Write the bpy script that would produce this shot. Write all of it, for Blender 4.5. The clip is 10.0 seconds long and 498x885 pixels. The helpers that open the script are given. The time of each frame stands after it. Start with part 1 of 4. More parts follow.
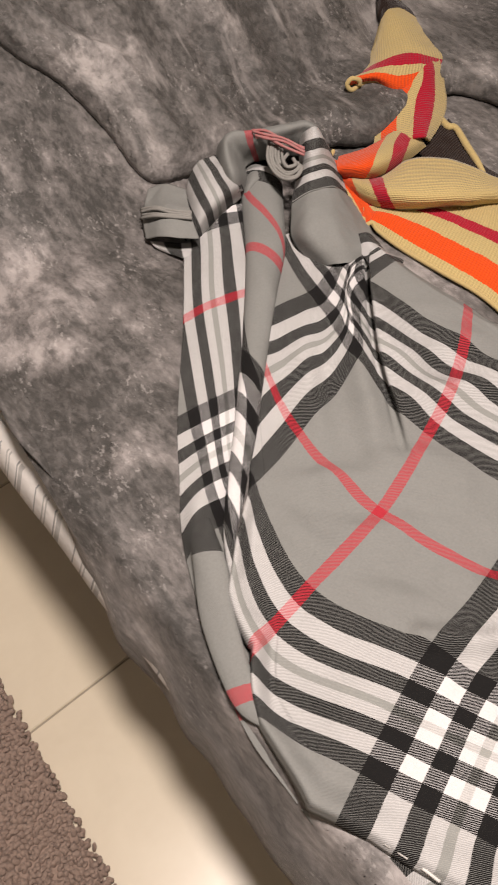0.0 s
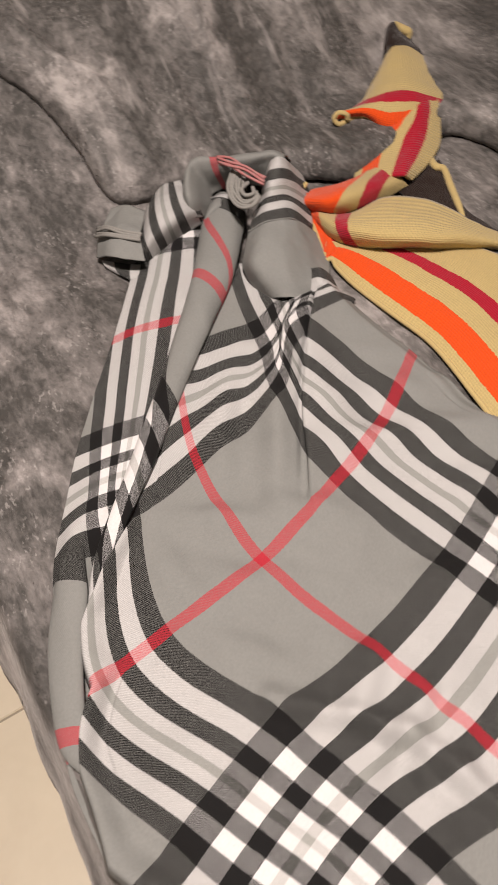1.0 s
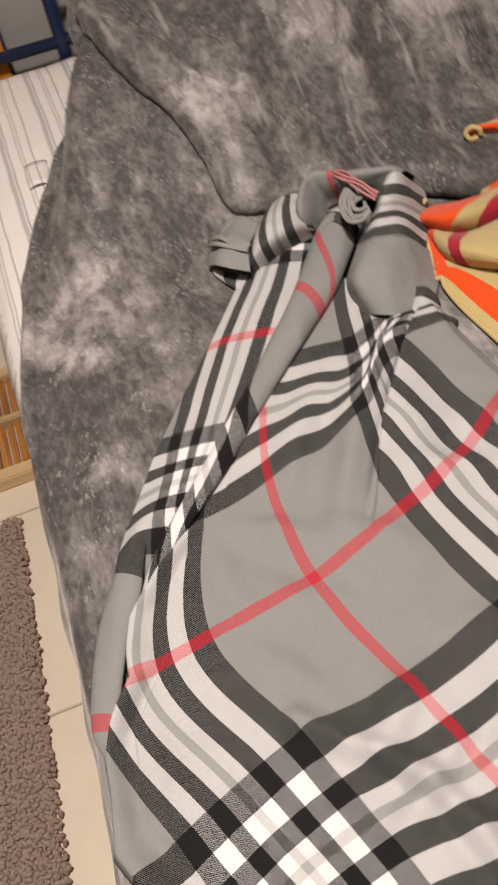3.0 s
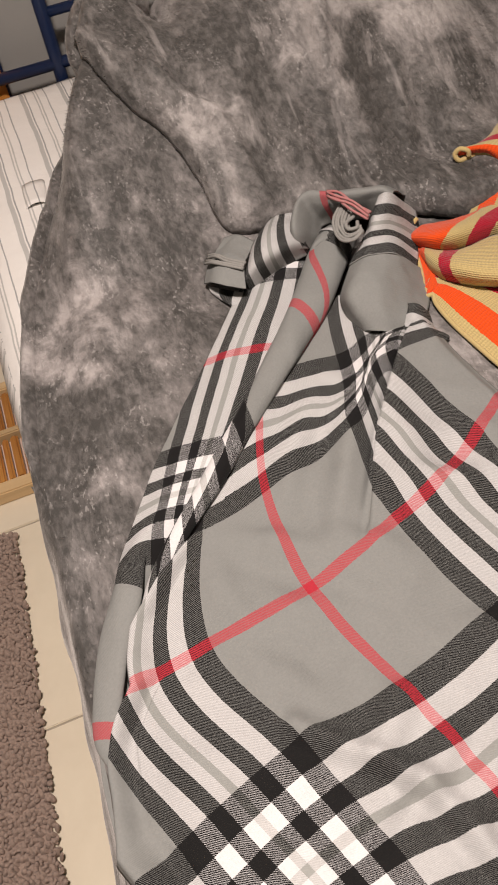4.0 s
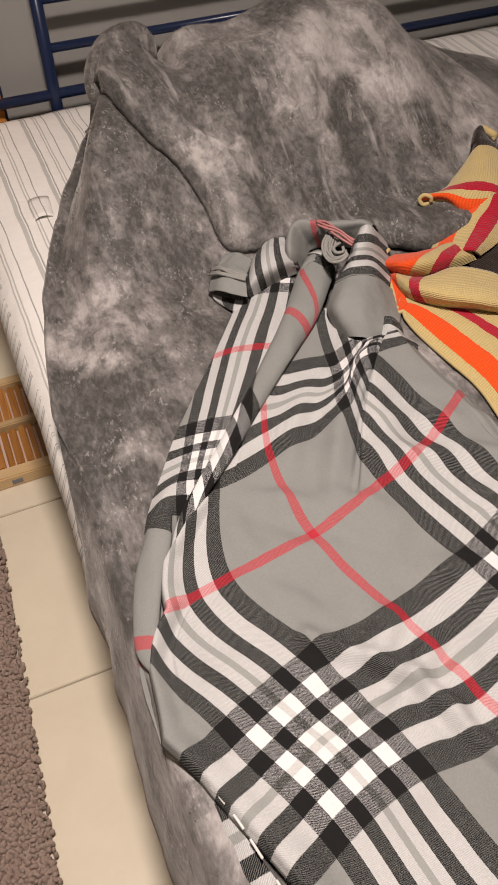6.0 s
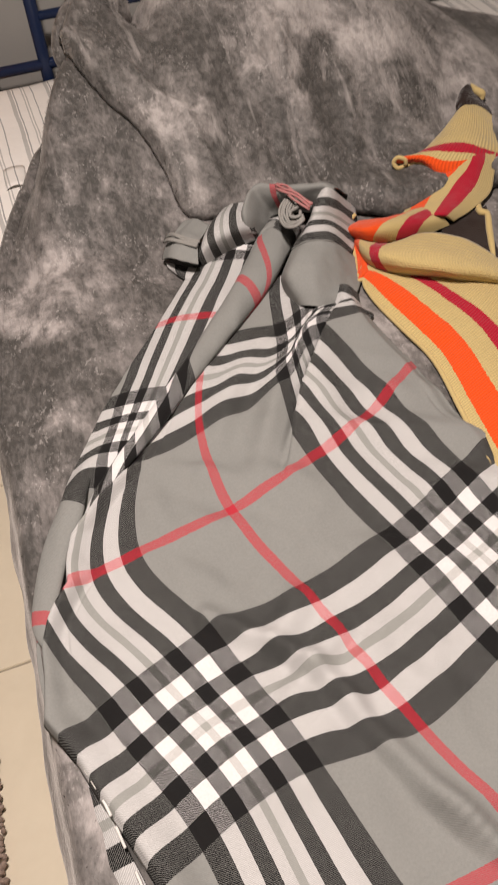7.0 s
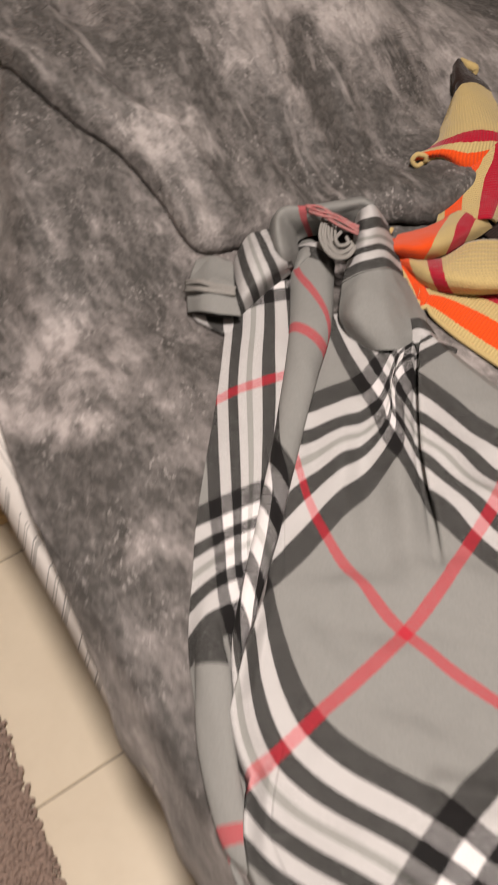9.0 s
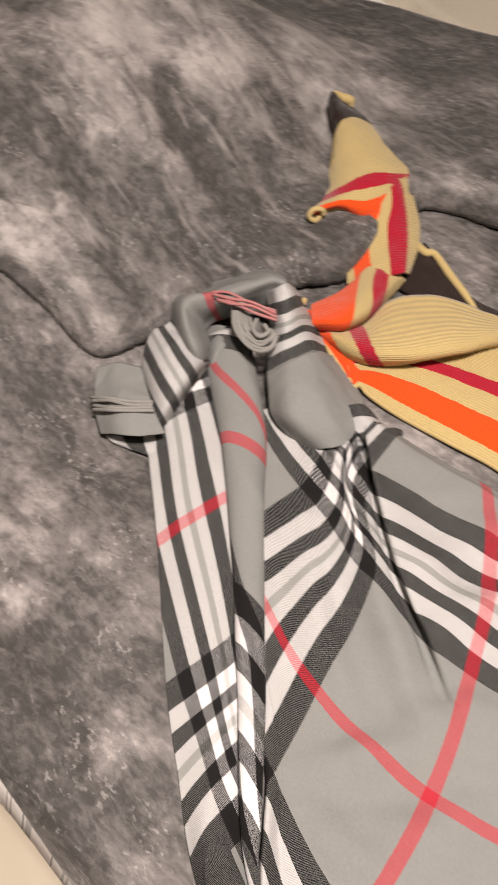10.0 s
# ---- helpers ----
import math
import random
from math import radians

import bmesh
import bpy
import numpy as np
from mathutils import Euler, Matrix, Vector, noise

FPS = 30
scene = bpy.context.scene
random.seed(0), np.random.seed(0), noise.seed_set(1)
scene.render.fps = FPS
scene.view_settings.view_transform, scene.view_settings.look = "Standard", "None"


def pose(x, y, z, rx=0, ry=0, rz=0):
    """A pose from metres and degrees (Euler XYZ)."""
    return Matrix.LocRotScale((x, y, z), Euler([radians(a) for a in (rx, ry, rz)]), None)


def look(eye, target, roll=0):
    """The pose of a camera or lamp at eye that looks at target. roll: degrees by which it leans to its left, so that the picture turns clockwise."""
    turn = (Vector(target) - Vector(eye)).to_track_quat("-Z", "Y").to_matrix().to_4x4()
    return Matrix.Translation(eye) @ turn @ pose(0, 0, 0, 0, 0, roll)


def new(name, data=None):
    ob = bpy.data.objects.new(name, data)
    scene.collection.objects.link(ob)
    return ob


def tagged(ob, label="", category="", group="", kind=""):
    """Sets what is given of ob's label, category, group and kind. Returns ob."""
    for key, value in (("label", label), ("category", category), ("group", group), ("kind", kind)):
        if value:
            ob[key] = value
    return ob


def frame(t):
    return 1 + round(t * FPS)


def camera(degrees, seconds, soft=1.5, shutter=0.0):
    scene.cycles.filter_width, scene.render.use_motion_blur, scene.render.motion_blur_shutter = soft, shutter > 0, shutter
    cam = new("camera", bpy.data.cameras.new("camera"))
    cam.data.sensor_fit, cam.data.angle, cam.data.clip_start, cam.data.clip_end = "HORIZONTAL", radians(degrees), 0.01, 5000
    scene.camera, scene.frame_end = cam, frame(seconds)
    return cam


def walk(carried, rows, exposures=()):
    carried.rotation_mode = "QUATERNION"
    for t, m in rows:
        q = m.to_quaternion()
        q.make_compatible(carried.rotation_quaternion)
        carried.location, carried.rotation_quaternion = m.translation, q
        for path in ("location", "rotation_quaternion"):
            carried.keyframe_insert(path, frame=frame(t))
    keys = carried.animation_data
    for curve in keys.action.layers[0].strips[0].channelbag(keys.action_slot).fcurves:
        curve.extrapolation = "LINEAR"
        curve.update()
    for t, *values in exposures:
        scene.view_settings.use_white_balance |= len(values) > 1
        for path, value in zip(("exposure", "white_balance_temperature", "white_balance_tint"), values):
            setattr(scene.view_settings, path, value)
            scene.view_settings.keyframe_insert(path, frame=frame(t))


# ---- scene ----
cam = camera(35.9, 10.0, soft=1.7, shutter=0.5)
PATH = [
    (0, (0.09, 0.063, 1.281), (0.812, 0.928, -0.371), -0.0),
    (0.5, (0.14, 0.022, 1.269), (0.876, 0.926, -0.355), -1.0),
    (1, (0.254, -0.028, 1.245), (0.856, 1.015, -0.351), -2.3),
    (1.5, (0.306, -0.036, 1.237), (0.747, 1.12, -0.334), -6.2),
    (2, (0.343, -0.075, 1.236), (0.757, 1.096, -0.332), -8.1),
    (2.5, (0.336, -0.065, 1.227), (0.699, 1.092, -0.363), -8.0),
    (3, (0.338, -0.066, 1.242), (0.574, 1.176, -0.309), -12.1),
    (3.2, (0.331, -0.06, 1.261), (0.574, 1.195, -0.278), -9.5),
    (4.5, (0.326, -0.093, 1.251), (0.613, 1.172, -0.272), -12.0),
    (5, (0.278, -0.105, 1.277), (0.65, 1.152, -0.233), -7.4),
    (5.2, (0.242, -0.113, 1.3), (0.656, 1.136, -0.207), -5.2),
    (6.3, (0.173, -0.207, 1.328), (0.678, 1.068, -0.128), -1.6),
    (6.5, (0.213, -0.209, 1.318), (0.698, 1.08, -0.133), -2.0),
    (7, (0.322, -0.226, 1.276), (0.684, 1.056, -0.216), -5.3),
    (7.5, (0.331, -0.207, 1.259), (0.663, 1.035, -0.273), -6.5),
    (8, (0.264, -0.131, 1.283), (0.74, 1.039, -0.268), -2.5),
    (8.5, (0.134, -0.014, 1.297), (0.721, 1.079, -0.271), -1.1),
    (9, (0.172, 0.096, 1.268), (0.805, 1.139, -0.317), -2.9),
    (9.5, (0.269, 0.224, 1.264), (0.94, 1.243, -0.321), -5.5),
    (10, (0.238, 0.284, 1.282), (1.084, 1.095, -0.34), -0.5),
]
walk(cam, [(t, look(eye, target, roll)) for t, eye, target, roll in PATH], [(0, 0.0), (8.5, 0.0), (9.0, 0.05), (9.5, 0.18), (10, 0.28)])

# ---------------------------------------------------------------- light
world = bpy.data.worlds.new("room_air")
world.use_nodes = True
world.node_tree.nodes["Background"].inputs[0].default_value = (1.0, 0.86, 0.7, 1)
world.node_tree.nodes["Background"].inputs[1].default_value = 0.035
scene.world = world


def lamp(name, where, target, size, watts, colour):
    data = bpy.data.lights.new(name, "AREA")
    data.shape, data.size, data.energy, data.color = "DISK", size, watts, colour
    ob = new(name, data)
    ob.matrix_world = look(where, target)
    return ob


lamp("ceiling_light", (0.27, 0.06, 2.42), (0.3, 0.1, 0), 0.24, 53, (1.0, 0.870, 0.800))


# ---------------------------------------------------------------- materials
class Mat:
    """A node material with a principled shader."""

    def __init__(self, name, rough=0.8, **inputs):
        self.m = bpy.data.materials.new(name)
        self.m.use_nodes = True
        self.t = self.m.node_tree
        self.b = self.t.nodes["Principled BSDF"]
        self.b.inputs["Roughness"].default_value = rough
        for k, v in inputs.items():
            self.b.inputs[k.replace("_", " ")].default_value = v

    def add(self, kind, **props):
        n = self.t.nodes.new(kind)
        for k, v in props.items():
            if k == "operation":
                n.operation = v
            elif k == "data_type":
                n.data_type = v
            elif k == "blend_type":
                n.blend_type = v
        return n

    def link(self, a, b):
        self.t.links.new(a, b)

    def put(self, v, socket):
        if isinstance(v, (int, float, tuple)):
            socket.default_value = v
        else:
            self.link(v, socket)

    def coord(self, kind="Object"):
        if not hasattr(self, "tc"):
            self.tc = self.add("ShaderNodeTexCoord")
        return self.tc.outputs[kind]

    def math(self, op, a, b=0.0, c=0.0):
        n = self.add("ShaderNodeMath", operation=op)
        for v, s in zip((a, b, c), n.inputs):
            self.put(v, s)
        return n.outputs[0]

    def noise(self, vec, scale, detail=4, rough=0.55, dist=0.0):
        n = self.add("ShaderNodeTexNoise")
        self.link(vec, n.inputs["Vector"])
        n.inputs["Scale"].default_value = scale
        n.inputs["Detail"].default_value = detail
        n.inputs["Roughness"].default_value = rough
        n.inputs["Distortion"].default_value = dist
        return n.outputs["Fac"]

    def stretch(self, vec, s, r=(0, 0, 0)):
        n = self.add("ShaderNodeMapping")
        self.link(vec, n.inputs["Vector"])
        n.inputs["Scale"].default_value = s
        n.inputs["Rotation"].default_value = r
        return n.outputs[0]

    def ramp(self, fac, stops, constant=False):
        n = self.add("ShaderNodeValToRGB")
        self.put(fac, n.inputs[0])
        r = n.color_ramp
        r.interpolation = "CONSTANT" if constant else "LINEAR"
        while len(r.elements) < len(stops):
            r.elements.new(0.5)
        for e, (p, c) in zip(r.elements, stops):
            e.position = p
            e.color = (c, c, c, 1) if isinstance(c, (int, float)) else (*c, 1)
        return n.outputs[0]

    def mix(self, fac, a, b, blend="MIX"):
        n = self.add("ShaderNodeMix", data_type="RGBA", blend_type=blend)
        self.put(fac, n.inputs[0])
        for v, s in ((a, n.inputs[6]), (b, n.inputs[7])):
            self.put((*v, 1) if isinstance(v, tuple) and len(v) == 3 else v, s)
        return n.outputs[2]

    def split(self, vec):
        n = self.add("ShaderNodeSeparateXYZ")
        self.link(vec, n.inputs[0])
        return n.outputs

    def colour(self, v):
        self.put((*v, 1) if isinstance(v, tuple) and len(v) == 3 else v, self.b.inputs["Base Color"])
        return self

    def bump(self, height, strength, dist):
        n = self.add("ShaderNodeBump")
        n.inputs["Strength"].default_value = strength
        n.inputs["Distance"].default_value = dist
        self.put(height, n.inputs["Height"])
        if self.b.inputs["Normal"].links:
            self.link(self.b.inputs["Normal"].links[0].from_socket, n.inputs["Normal"])
        self.link(n.outputs[0], self.b.inputs["Normal"])
        return self


# places where the pile was stroked up (pale) or down (dark), or light and shade are painted in: middle, half-widths,
# turn, strength
BRUSHED_SHADED_LOWER = [
    (0.343, 0.804, 0.066, 0.062, -0.35, 1),
    (0.39, 0.731, 0.047, 0.041, -0.26, 1),
    (0.281, 0.496, 0.034, 0.027, -0.46, 1),
    (0.397, 0.918, 0.008, 0.029, -0.15, 1),
    (0.44, 0.896, 0.009, 0.034, -0.09, 0.7),
    (0.29, 0.677, 0.05, 0.022, -0.86, 0.8),
    (0.335, 0.8, 0.03, 0.036, -0.83, 0.7),
    (0.508, 0.908, 0.023, 0.046, -0.27, -0.7),
    (0.305, 0.64, 0.049, 0.053, -0.47, -0.6),
    (0.273, 0.579, 0.045, 0.074, -0.75, -0.8),
    # shade on the hanging side, painted in as a darker patch
    (0.178, 0.258, 0.026, 0.068, -0.70, -0.8),
    (0.286, 0.726, 0.063, 0.045, -0.75, 0.9),
    (0.384, 1.37, 0.375, 0.168, -1.45, -0.9),
    (0.422, 0.925, 0.043, 0.041, -0.07, -0.5),
    (0.73, 0.44, 0.05, 0.14, 0.1, 0.9),
]
BRUSHED_LIT_UPPER = [
    (0.88, 1.143, 0.633, 0.051, 0.68, 1),
    (1.048, 1.033, 0.146, 0.106, 0.38, 1),
    (0.639, 1.238, 0.054, 0.102, -0.6, 0.8),
    # two narrow pale strips paint the highlights of the fold ridges
    (0.793, 0.958, 0.013, 0.064, -0.09, 0.9),
    (0.886, 0.898, 0.016, 0.107, -0.07, 0.9),
    (0.582, 0.967, 0.087, 0.009, -0.11, 0.8),
    (0.746, 1.039, 0.03, 0.039, -0.21, 0.4),
    (0.68, 1.034, 0.059, 0.062, -0.23, -0.7),
    (0.846, 0.97, 0.044, 0.055, -0.07, -0.8),
    (1.001, 0.953, 0.032, 0.042, 0.06, -0.9),
    (0.686, 0.9, 0.06, 0.048, -0.12, -0.4),
]


def plush_material(name, dark, light, stops, streaks, brushed_shaded, relief=True):
    m = Mat(name, 0.62)
    p = m.coord()
    # the marks' outlines wander with the pile
    wander = m.add("ShaderNodeTexNoise")
    m.link(p, wander.inputs["Vector"])
    wander.inputs["Scale"].default_value, wander.inputs["Detail"].default_value = 22, 5
    shift = m.add("ShaderNodeVectorMath", operation="MULTIPLY_ADD")
    m.link(wander.outputs["Color"], shift.inputs[0])
    shift.inputs[1].default_value = (0.10, 0.10, 0.0)
    m.link(p, shift.inputs[2])
    marks = 0.0
    for cx, cy, rx, ry, turn, much in brushed_shaded:
        away = m.add("ShaderNodeVectorMath", operation="SUBTRACT")
        m.link(shift.outputs[0], away.inputs[0])
        away.inputs[1].default_value = (cx + 0.05, cy + 0.05, 0.0)
        spin = m.stretch(away.outputs[0], (1.0, 1.0, 0.0), (0, 0, -turn))
        size = m.add("ShaderNodeVectorMath", operation="LENGTH")
        m.link(m.stretch(spin, (1 / rx, 1 / ry, 0.0)), size.inputs[0])
        fade = m.ramp(m.math("MULTIPLY", size.outputs["Value"], 0.5), [(0.1, 1.0), (0.85, 0.0)])
        marks = m.math("ADD", marks, m.math("MULTIPLY", fade, 0.10 * much))
    broad = m.noise(m.stretch(p, (1.0, 0.75, 1.0), (0, 0, 0.5)), 5.5, 5, 0.60, 0.3)
    patch = m.noise(m.stretch(p, (1.0, 0.6, 1.0), (0, 0, 0.3)), 17, 6, 0.68, 0.6)
    swipe = m.noise(m.stretch(p, (1.0, 0.35, 0.6), (0, 0, -0.15)), 44, 5, 0.65, 0.8)
    fine = m.noise(m.stretch(p, (1.0, 0.45, 1.0), (0, 0, 0.4)), 210, 4, 0.65)
    tuft = m.noise(m.stretch(p, (1.0, 0.6, 1.0), (0, 0, 0.4)), 95, 3, 0.6, 0.5)
    f = m.math("ADD", m.math("MULTIPLY", broad, 0.46), m.math("ADD", m.math("MULTIPLY", patch, 0.36), m.math("MULTIPLY", swipe, 0.18)))
    nap = m.ramp(m.math("ADD", f, marks), [(stops[0], 0.0), (stops[1], 0.3), (stops[2], 1.0)])
    tufts = m.math("MULTIPLY", m.math("SUBTRACT", tuft, 0.5), 0.6)
    hairs = m.math("MULTIPLY", m.math("SUBTRACT", fine, 0.5), 0.36)
    k = m.add("ShaderNodeClamp")
    m.link(m.math("ADD", m.math("MULTIPLY", nap, 0.85), m.math("ADD", tufts, m.math("ADD", hairs, 0.06))), k.inputs[0])
    # pale flecks in scattered patches: glints of the pile painted into the colour
    glinting = m.ramp(m.noise(p, 17, 3, 0.6), [(0.48, 0.0), (0.60, 1.0)])
    fleck = m.ramp(m.noise(m.stretch(p, (1.0, 0.55, 1.0), (0, 0, -0.5)), 230, 2, 0.5), [(0.58, 0.0), (0.68, 1.0)])
    line = m.ramp(m.noise(m.stretch(p, (1.0, 0.16, 0.3), (0, 0, 0.25)), 30, 4, 0.6, 0.3), [(0.58, 0.0), (0.68, 1.0)])
    body = m.mix(m.math("MULTIPLY", line, streaks), m.mix(k.outputs[0], dark, light), light)
    m.colour(m.mix(m.math("MULTIPLY", m.math("MULTIPLY", glinting, fleck), 0.34), body, (0.56, 0.53, 0.51)))
    m.b.inputs["Sheen Weight"].default_value = 0.25
    m.b.inputs["Sheen Roughness"].default_value = 0.4
    m.b.inputs["Sheen Tint"].default_value = (1, 0.95, 0.9, 1)
    m.b.inputs["Specular IOR Level"].default_value = 0.25
    h = m.math("ADD", m.math("MULTIPLY", fine, 0.5), m.math("MULTIPLY", tuft, 0.9))
    if relief:
        m.bump(h, 0.35, 0.004)
    return m.m


PERIOD = 0.375
GREY, DARK, WHITE, MID, RED = (0.234, 0.237, 0.226), (0.009, 0.0085, 0.0085), (0.69, 0.677, 0.677), (0.34, 0.345, 0.325), (0.43, 0.030, 0.046)


def plaid_material():
    """Twill plaid: warp and weft stripes from the cloth's own coordinates, in periods."""
    m = Mat("plaid_twill", 0.85, Specular_IOR_Level=0.2)
    pos = m.coord()
    raw = m.split(m.coord("UV"))
    uv = []
    for axis in (0, 1):
        frayed = m.math("MULTIPLY", m.math("SUBTRACT", m.noise(pos, 330 + 40 * axis, 2, 0.6), 0.5), 0.0028)
        uv.append(m.math("ADD", raw[axis], frayed))
    unit = 1 / 16.2
    edges, x = [], 0.0
    # from the red line's middle outwards to the middle of the stripe group: width, colour, how far the yarn shows over the other
    seq = [(0.25, RED, 7.0), (4.45, GREY, 1.0), (1.02, DARK, 4.0), (0.83, WHITE, 1.0), (0.79, DARK, 4.0), (0.56, WHITE, 1.0), (0.20, MID, 1.0)]
    for w, c, cover in seq:
        edges.append((x, c, cover))
        x += w * unit * 2
    threads, covers = [], []
    for axis in (0, 1):
        fold = m.math("MULTIPLY", m.math("PINGPONG", uv[axis], 0.5), 2.0)
        threads.append(m.ramp(fold, [(p, c) for p, c, _ in edges], True))
        covers.append(m.ramp(fold, [(p, k / 8) for p, _, k in edges], True))
    # every place shows both yarns in fine diagonal ribs; the bolder yarn takes the wider rib
    share = m.math("DIVIDE", covers[1], m.math("ADD", covers[0], covers[1]))
    saw = m.math("MULTIPLY", m.math("PINGPONG", m.math("MULTIPLY", m.math("ADD", uv[0], uv[1]), PERIOD / 0.0020), 0.5), 2.0)
    wave = m.math("SUBTRACT", m.math("MULTIPLY", saw, 2.0), 1.0)
    dark_in = m.math("MAXIMUM", m.math("COMPARE", covers[0], 0.5, 0.15), m.math("COMPARE", covers[1], 0.5, 0.15))
    steep = m.math("ADD", 0.5, m.math("MULTIPLY", dark_in, 1.7))
    over = m.add("ShaderNodeClamp")
    m.link(m.math("ADD", 0.5, m.math("MULTIPLY", m.math("SUBTRACT", share, saw), steep)), over.inputs[0])
    colour = m.mix(over.outputs[0], threads[0], threads[1])
    p = m.coord()
    fuzz = m.noise(p, 420, 3, 0.6)
    wear = m.noise(p, 9, 4, 0.6)
    shade = m.math("ADD", 0.80, m.math("ADD", m.math("MULTIPLY", fuzz, 0.28), m.math("MULTIPLY", wear, 0.12)))
    grey = m.add("ShaderNodeCombineColor")
    for s in grey.inputs[:3]:
        m.link(shade, s)
    m.colour(m.mix(1.0, colour, grey.outputs[0], "MULTIPLY"))
    m.b.inputs["Sheen Weight"].default_value = 0.02
    crease = m.noise(m.stretch(p, (1.0, 0.35, 1.0), (0, 0, -0.9)), 14, 1, 0.5, 0.3)
    m.bump(crease, 0.8, 0.020)
    m.bump(m.math("ADD", m.math("MULTIPLY", wave, 0.2), fuzz), 0.3, 0.001)
    return m.m


TAN, ORANGE, CRIMSON, BLACK = (0.56, 0.43, 0.19), (0.80, 0.085, 0.012), (0.42, 0.010, 0.03), (0.022, 0.012, 0.009)


def knit_material(name, stops, ribs=0.0042, along=1):
    """Rib knit: colour stripes across the first coordinate (metres), ribs across the second."""
    m = Mat(name, 0.95, Specular_IOR_Level=0.1)
    uv = m.split(m.coord("UV"))
    span = stops[-1][0] + 0.5
    jag = m.math("MULTIPLY", m.math("SUBTRACT", m.noise(m.coord(), 260, 1), 0.5), 0.003)
    f = m.math("DIVIDE", m.math("ADD", uv[0], jag), span)
    base = m.ramp(f, [(a / span, c) for a, c in stops], True)
    rib = m.math("SINE", m.math("MULTIPLY", uv[along], 2 * math.pi / ribs))
    stitch = m.math("SINE", m.math("MULTIPLY", uv[1 - along], 2 * math.pi / 0.0034))
    p = m.coord()
    fuzz = m.noise(p, 500, 3, 0.65)
    shade = m.math("ADD", 0.72, m.math("ADD", m.math("MULTIPLY", rib, 0.055), m.math("ADD", m.math("MULTIPLY", fuzz, 0.42), m.math("MULTIPLY", stitch, 0.04))))
    grey = m.add("ShaderNodeCombineColor")
    for s in grey.inputs[:3]:
        m.link(shade, s)
    m.colour(m.mix(1.0, base, grey.outputs[0], "MULTIPLY"))
    m.b.inputs["Sheen Weight"].default_value = 0.2
    m.bump(m.math("ADD", rib, m.math("ADD", m.math("MULTIPLY", stitch, 0.4), fuzz)), 0.45, 0.0011)
    return m.m


def sheet_material():
    m = Mat("striped_cotton", 0.85, Specular_IOR_Level=0.2)
    p = m.coord()
    # the stripes run lengthways on the top and across on the side panel
    axes = m.split(p)
    side = m.math("LESS_THAN", axes[2], 0.512)
    x = m.math("ADD", axes[0], m.math("MULTIPLY", side, m.math("SUBTRACT", axes[1], axes[0])))
    wob = m.math("MULTIPLY", m.noise(p, 6, 2), 0.012)
    f = m.math("FRACT", m.math("DIVIDE", m.math("ADD", x, wob), 0.085))
    w, g, d = (0.80, 0.77, 0.73), (0.46, 0.45, 0.43), (0.30, 0.30, 0.30)
    c = m.ramp(f, [(0, w), (0.20, g), (0.30, w), (0.33, d), (0.36, w), (0.55, g), (0.58, w), (0.62, g), (0.65, w), (0.82, d), (0.845, w)], True)
    m.colour(m.mix(m.math("MULTIPLY", m.noise(p, 300, 2), 0.25), c, (0.72, 0.70, 0.68)))
    m.bump(m.noise(p, 16, 4, 0.6), 0.35, 0.012)
    m.bump(m.noise(p, 700, 2), 0.2, 0.0006)
    return m.m


def tile_material():
    m = Mat("glazed_cream_tile", 0.22)
    p = m.coord()
    c = m.mix(m.noise(p, 9, 5, 0.6, 0.4), (0.64, 0.56, 0.43), (0.76, 0.68, 0.53))
    m.colour(m.mix(m.math("MULTIPLY", m.noise(p, 60, 4), 0.3), c, (0.80, 0.73, 0.60)))
    m.b.inputs["Roughness"].default_value = 0.3
    m.bump(m.noise(p, 5, 2), 0.05, 0.004)
    return m.m


def plain(name, a, b, rough, scale=40, bump=0.2, dist=0.002, **kw):
    m = Mat(name, rough, **kw)
    p = m.coord()
    m.colour(m.mix(m.noise(p, scale, 5, 0.6), a, b))
    m.bump(m.noise(p, scale * 3, 4), bump, dist)
    return m.m


def wood_material(name, a, b, rough, axis, fine=60):
    m = Mat(name, rough)
    s = [1.0, 1.0, 1.0]
    s[axis] = 0.06
    p = m.stretch(m.coord(), tuple(s))
    g = m.noise(p, fine, 5, 0.6, 1.2)
    rnd = m.add("ShaderNodeObjectInfo").outputs["Random"]
    c = m.mix(m.ramp(g, [(0.3, 0.0), (0.7, 1.0)]), a, b)
    m.colour(m.mix(m.math("MULTIPLY", rnd, 0.45), c, tuple(0.45 * v for v in a)))
    m.bump(g, 0.25, 0.0012)
    return m.m


def rug_material():
    m = Mat("chenille", 0.95, Specular_IOR_Level=0.1)
    p = m.coord()
    isle = m.add("ShaderNodeNewGeometry").outputs["Random Per Island"]
    c = m.mix(m.noise(p, 260, 3, 0.6), (0.24, 0.17, 0.135), (0.46, 0.35, 0.29))
    m.colour(m.mix(m.math("MULTIPLY", isle, 0.45), c, (0.42, 0.32, 0.265)))
    m.b.inputs["Sheen Weight"].default_value = 0.12
    m.bump(m.noise(p, 480, 3, 0.7), 0.8, 0.003)
    return m.m


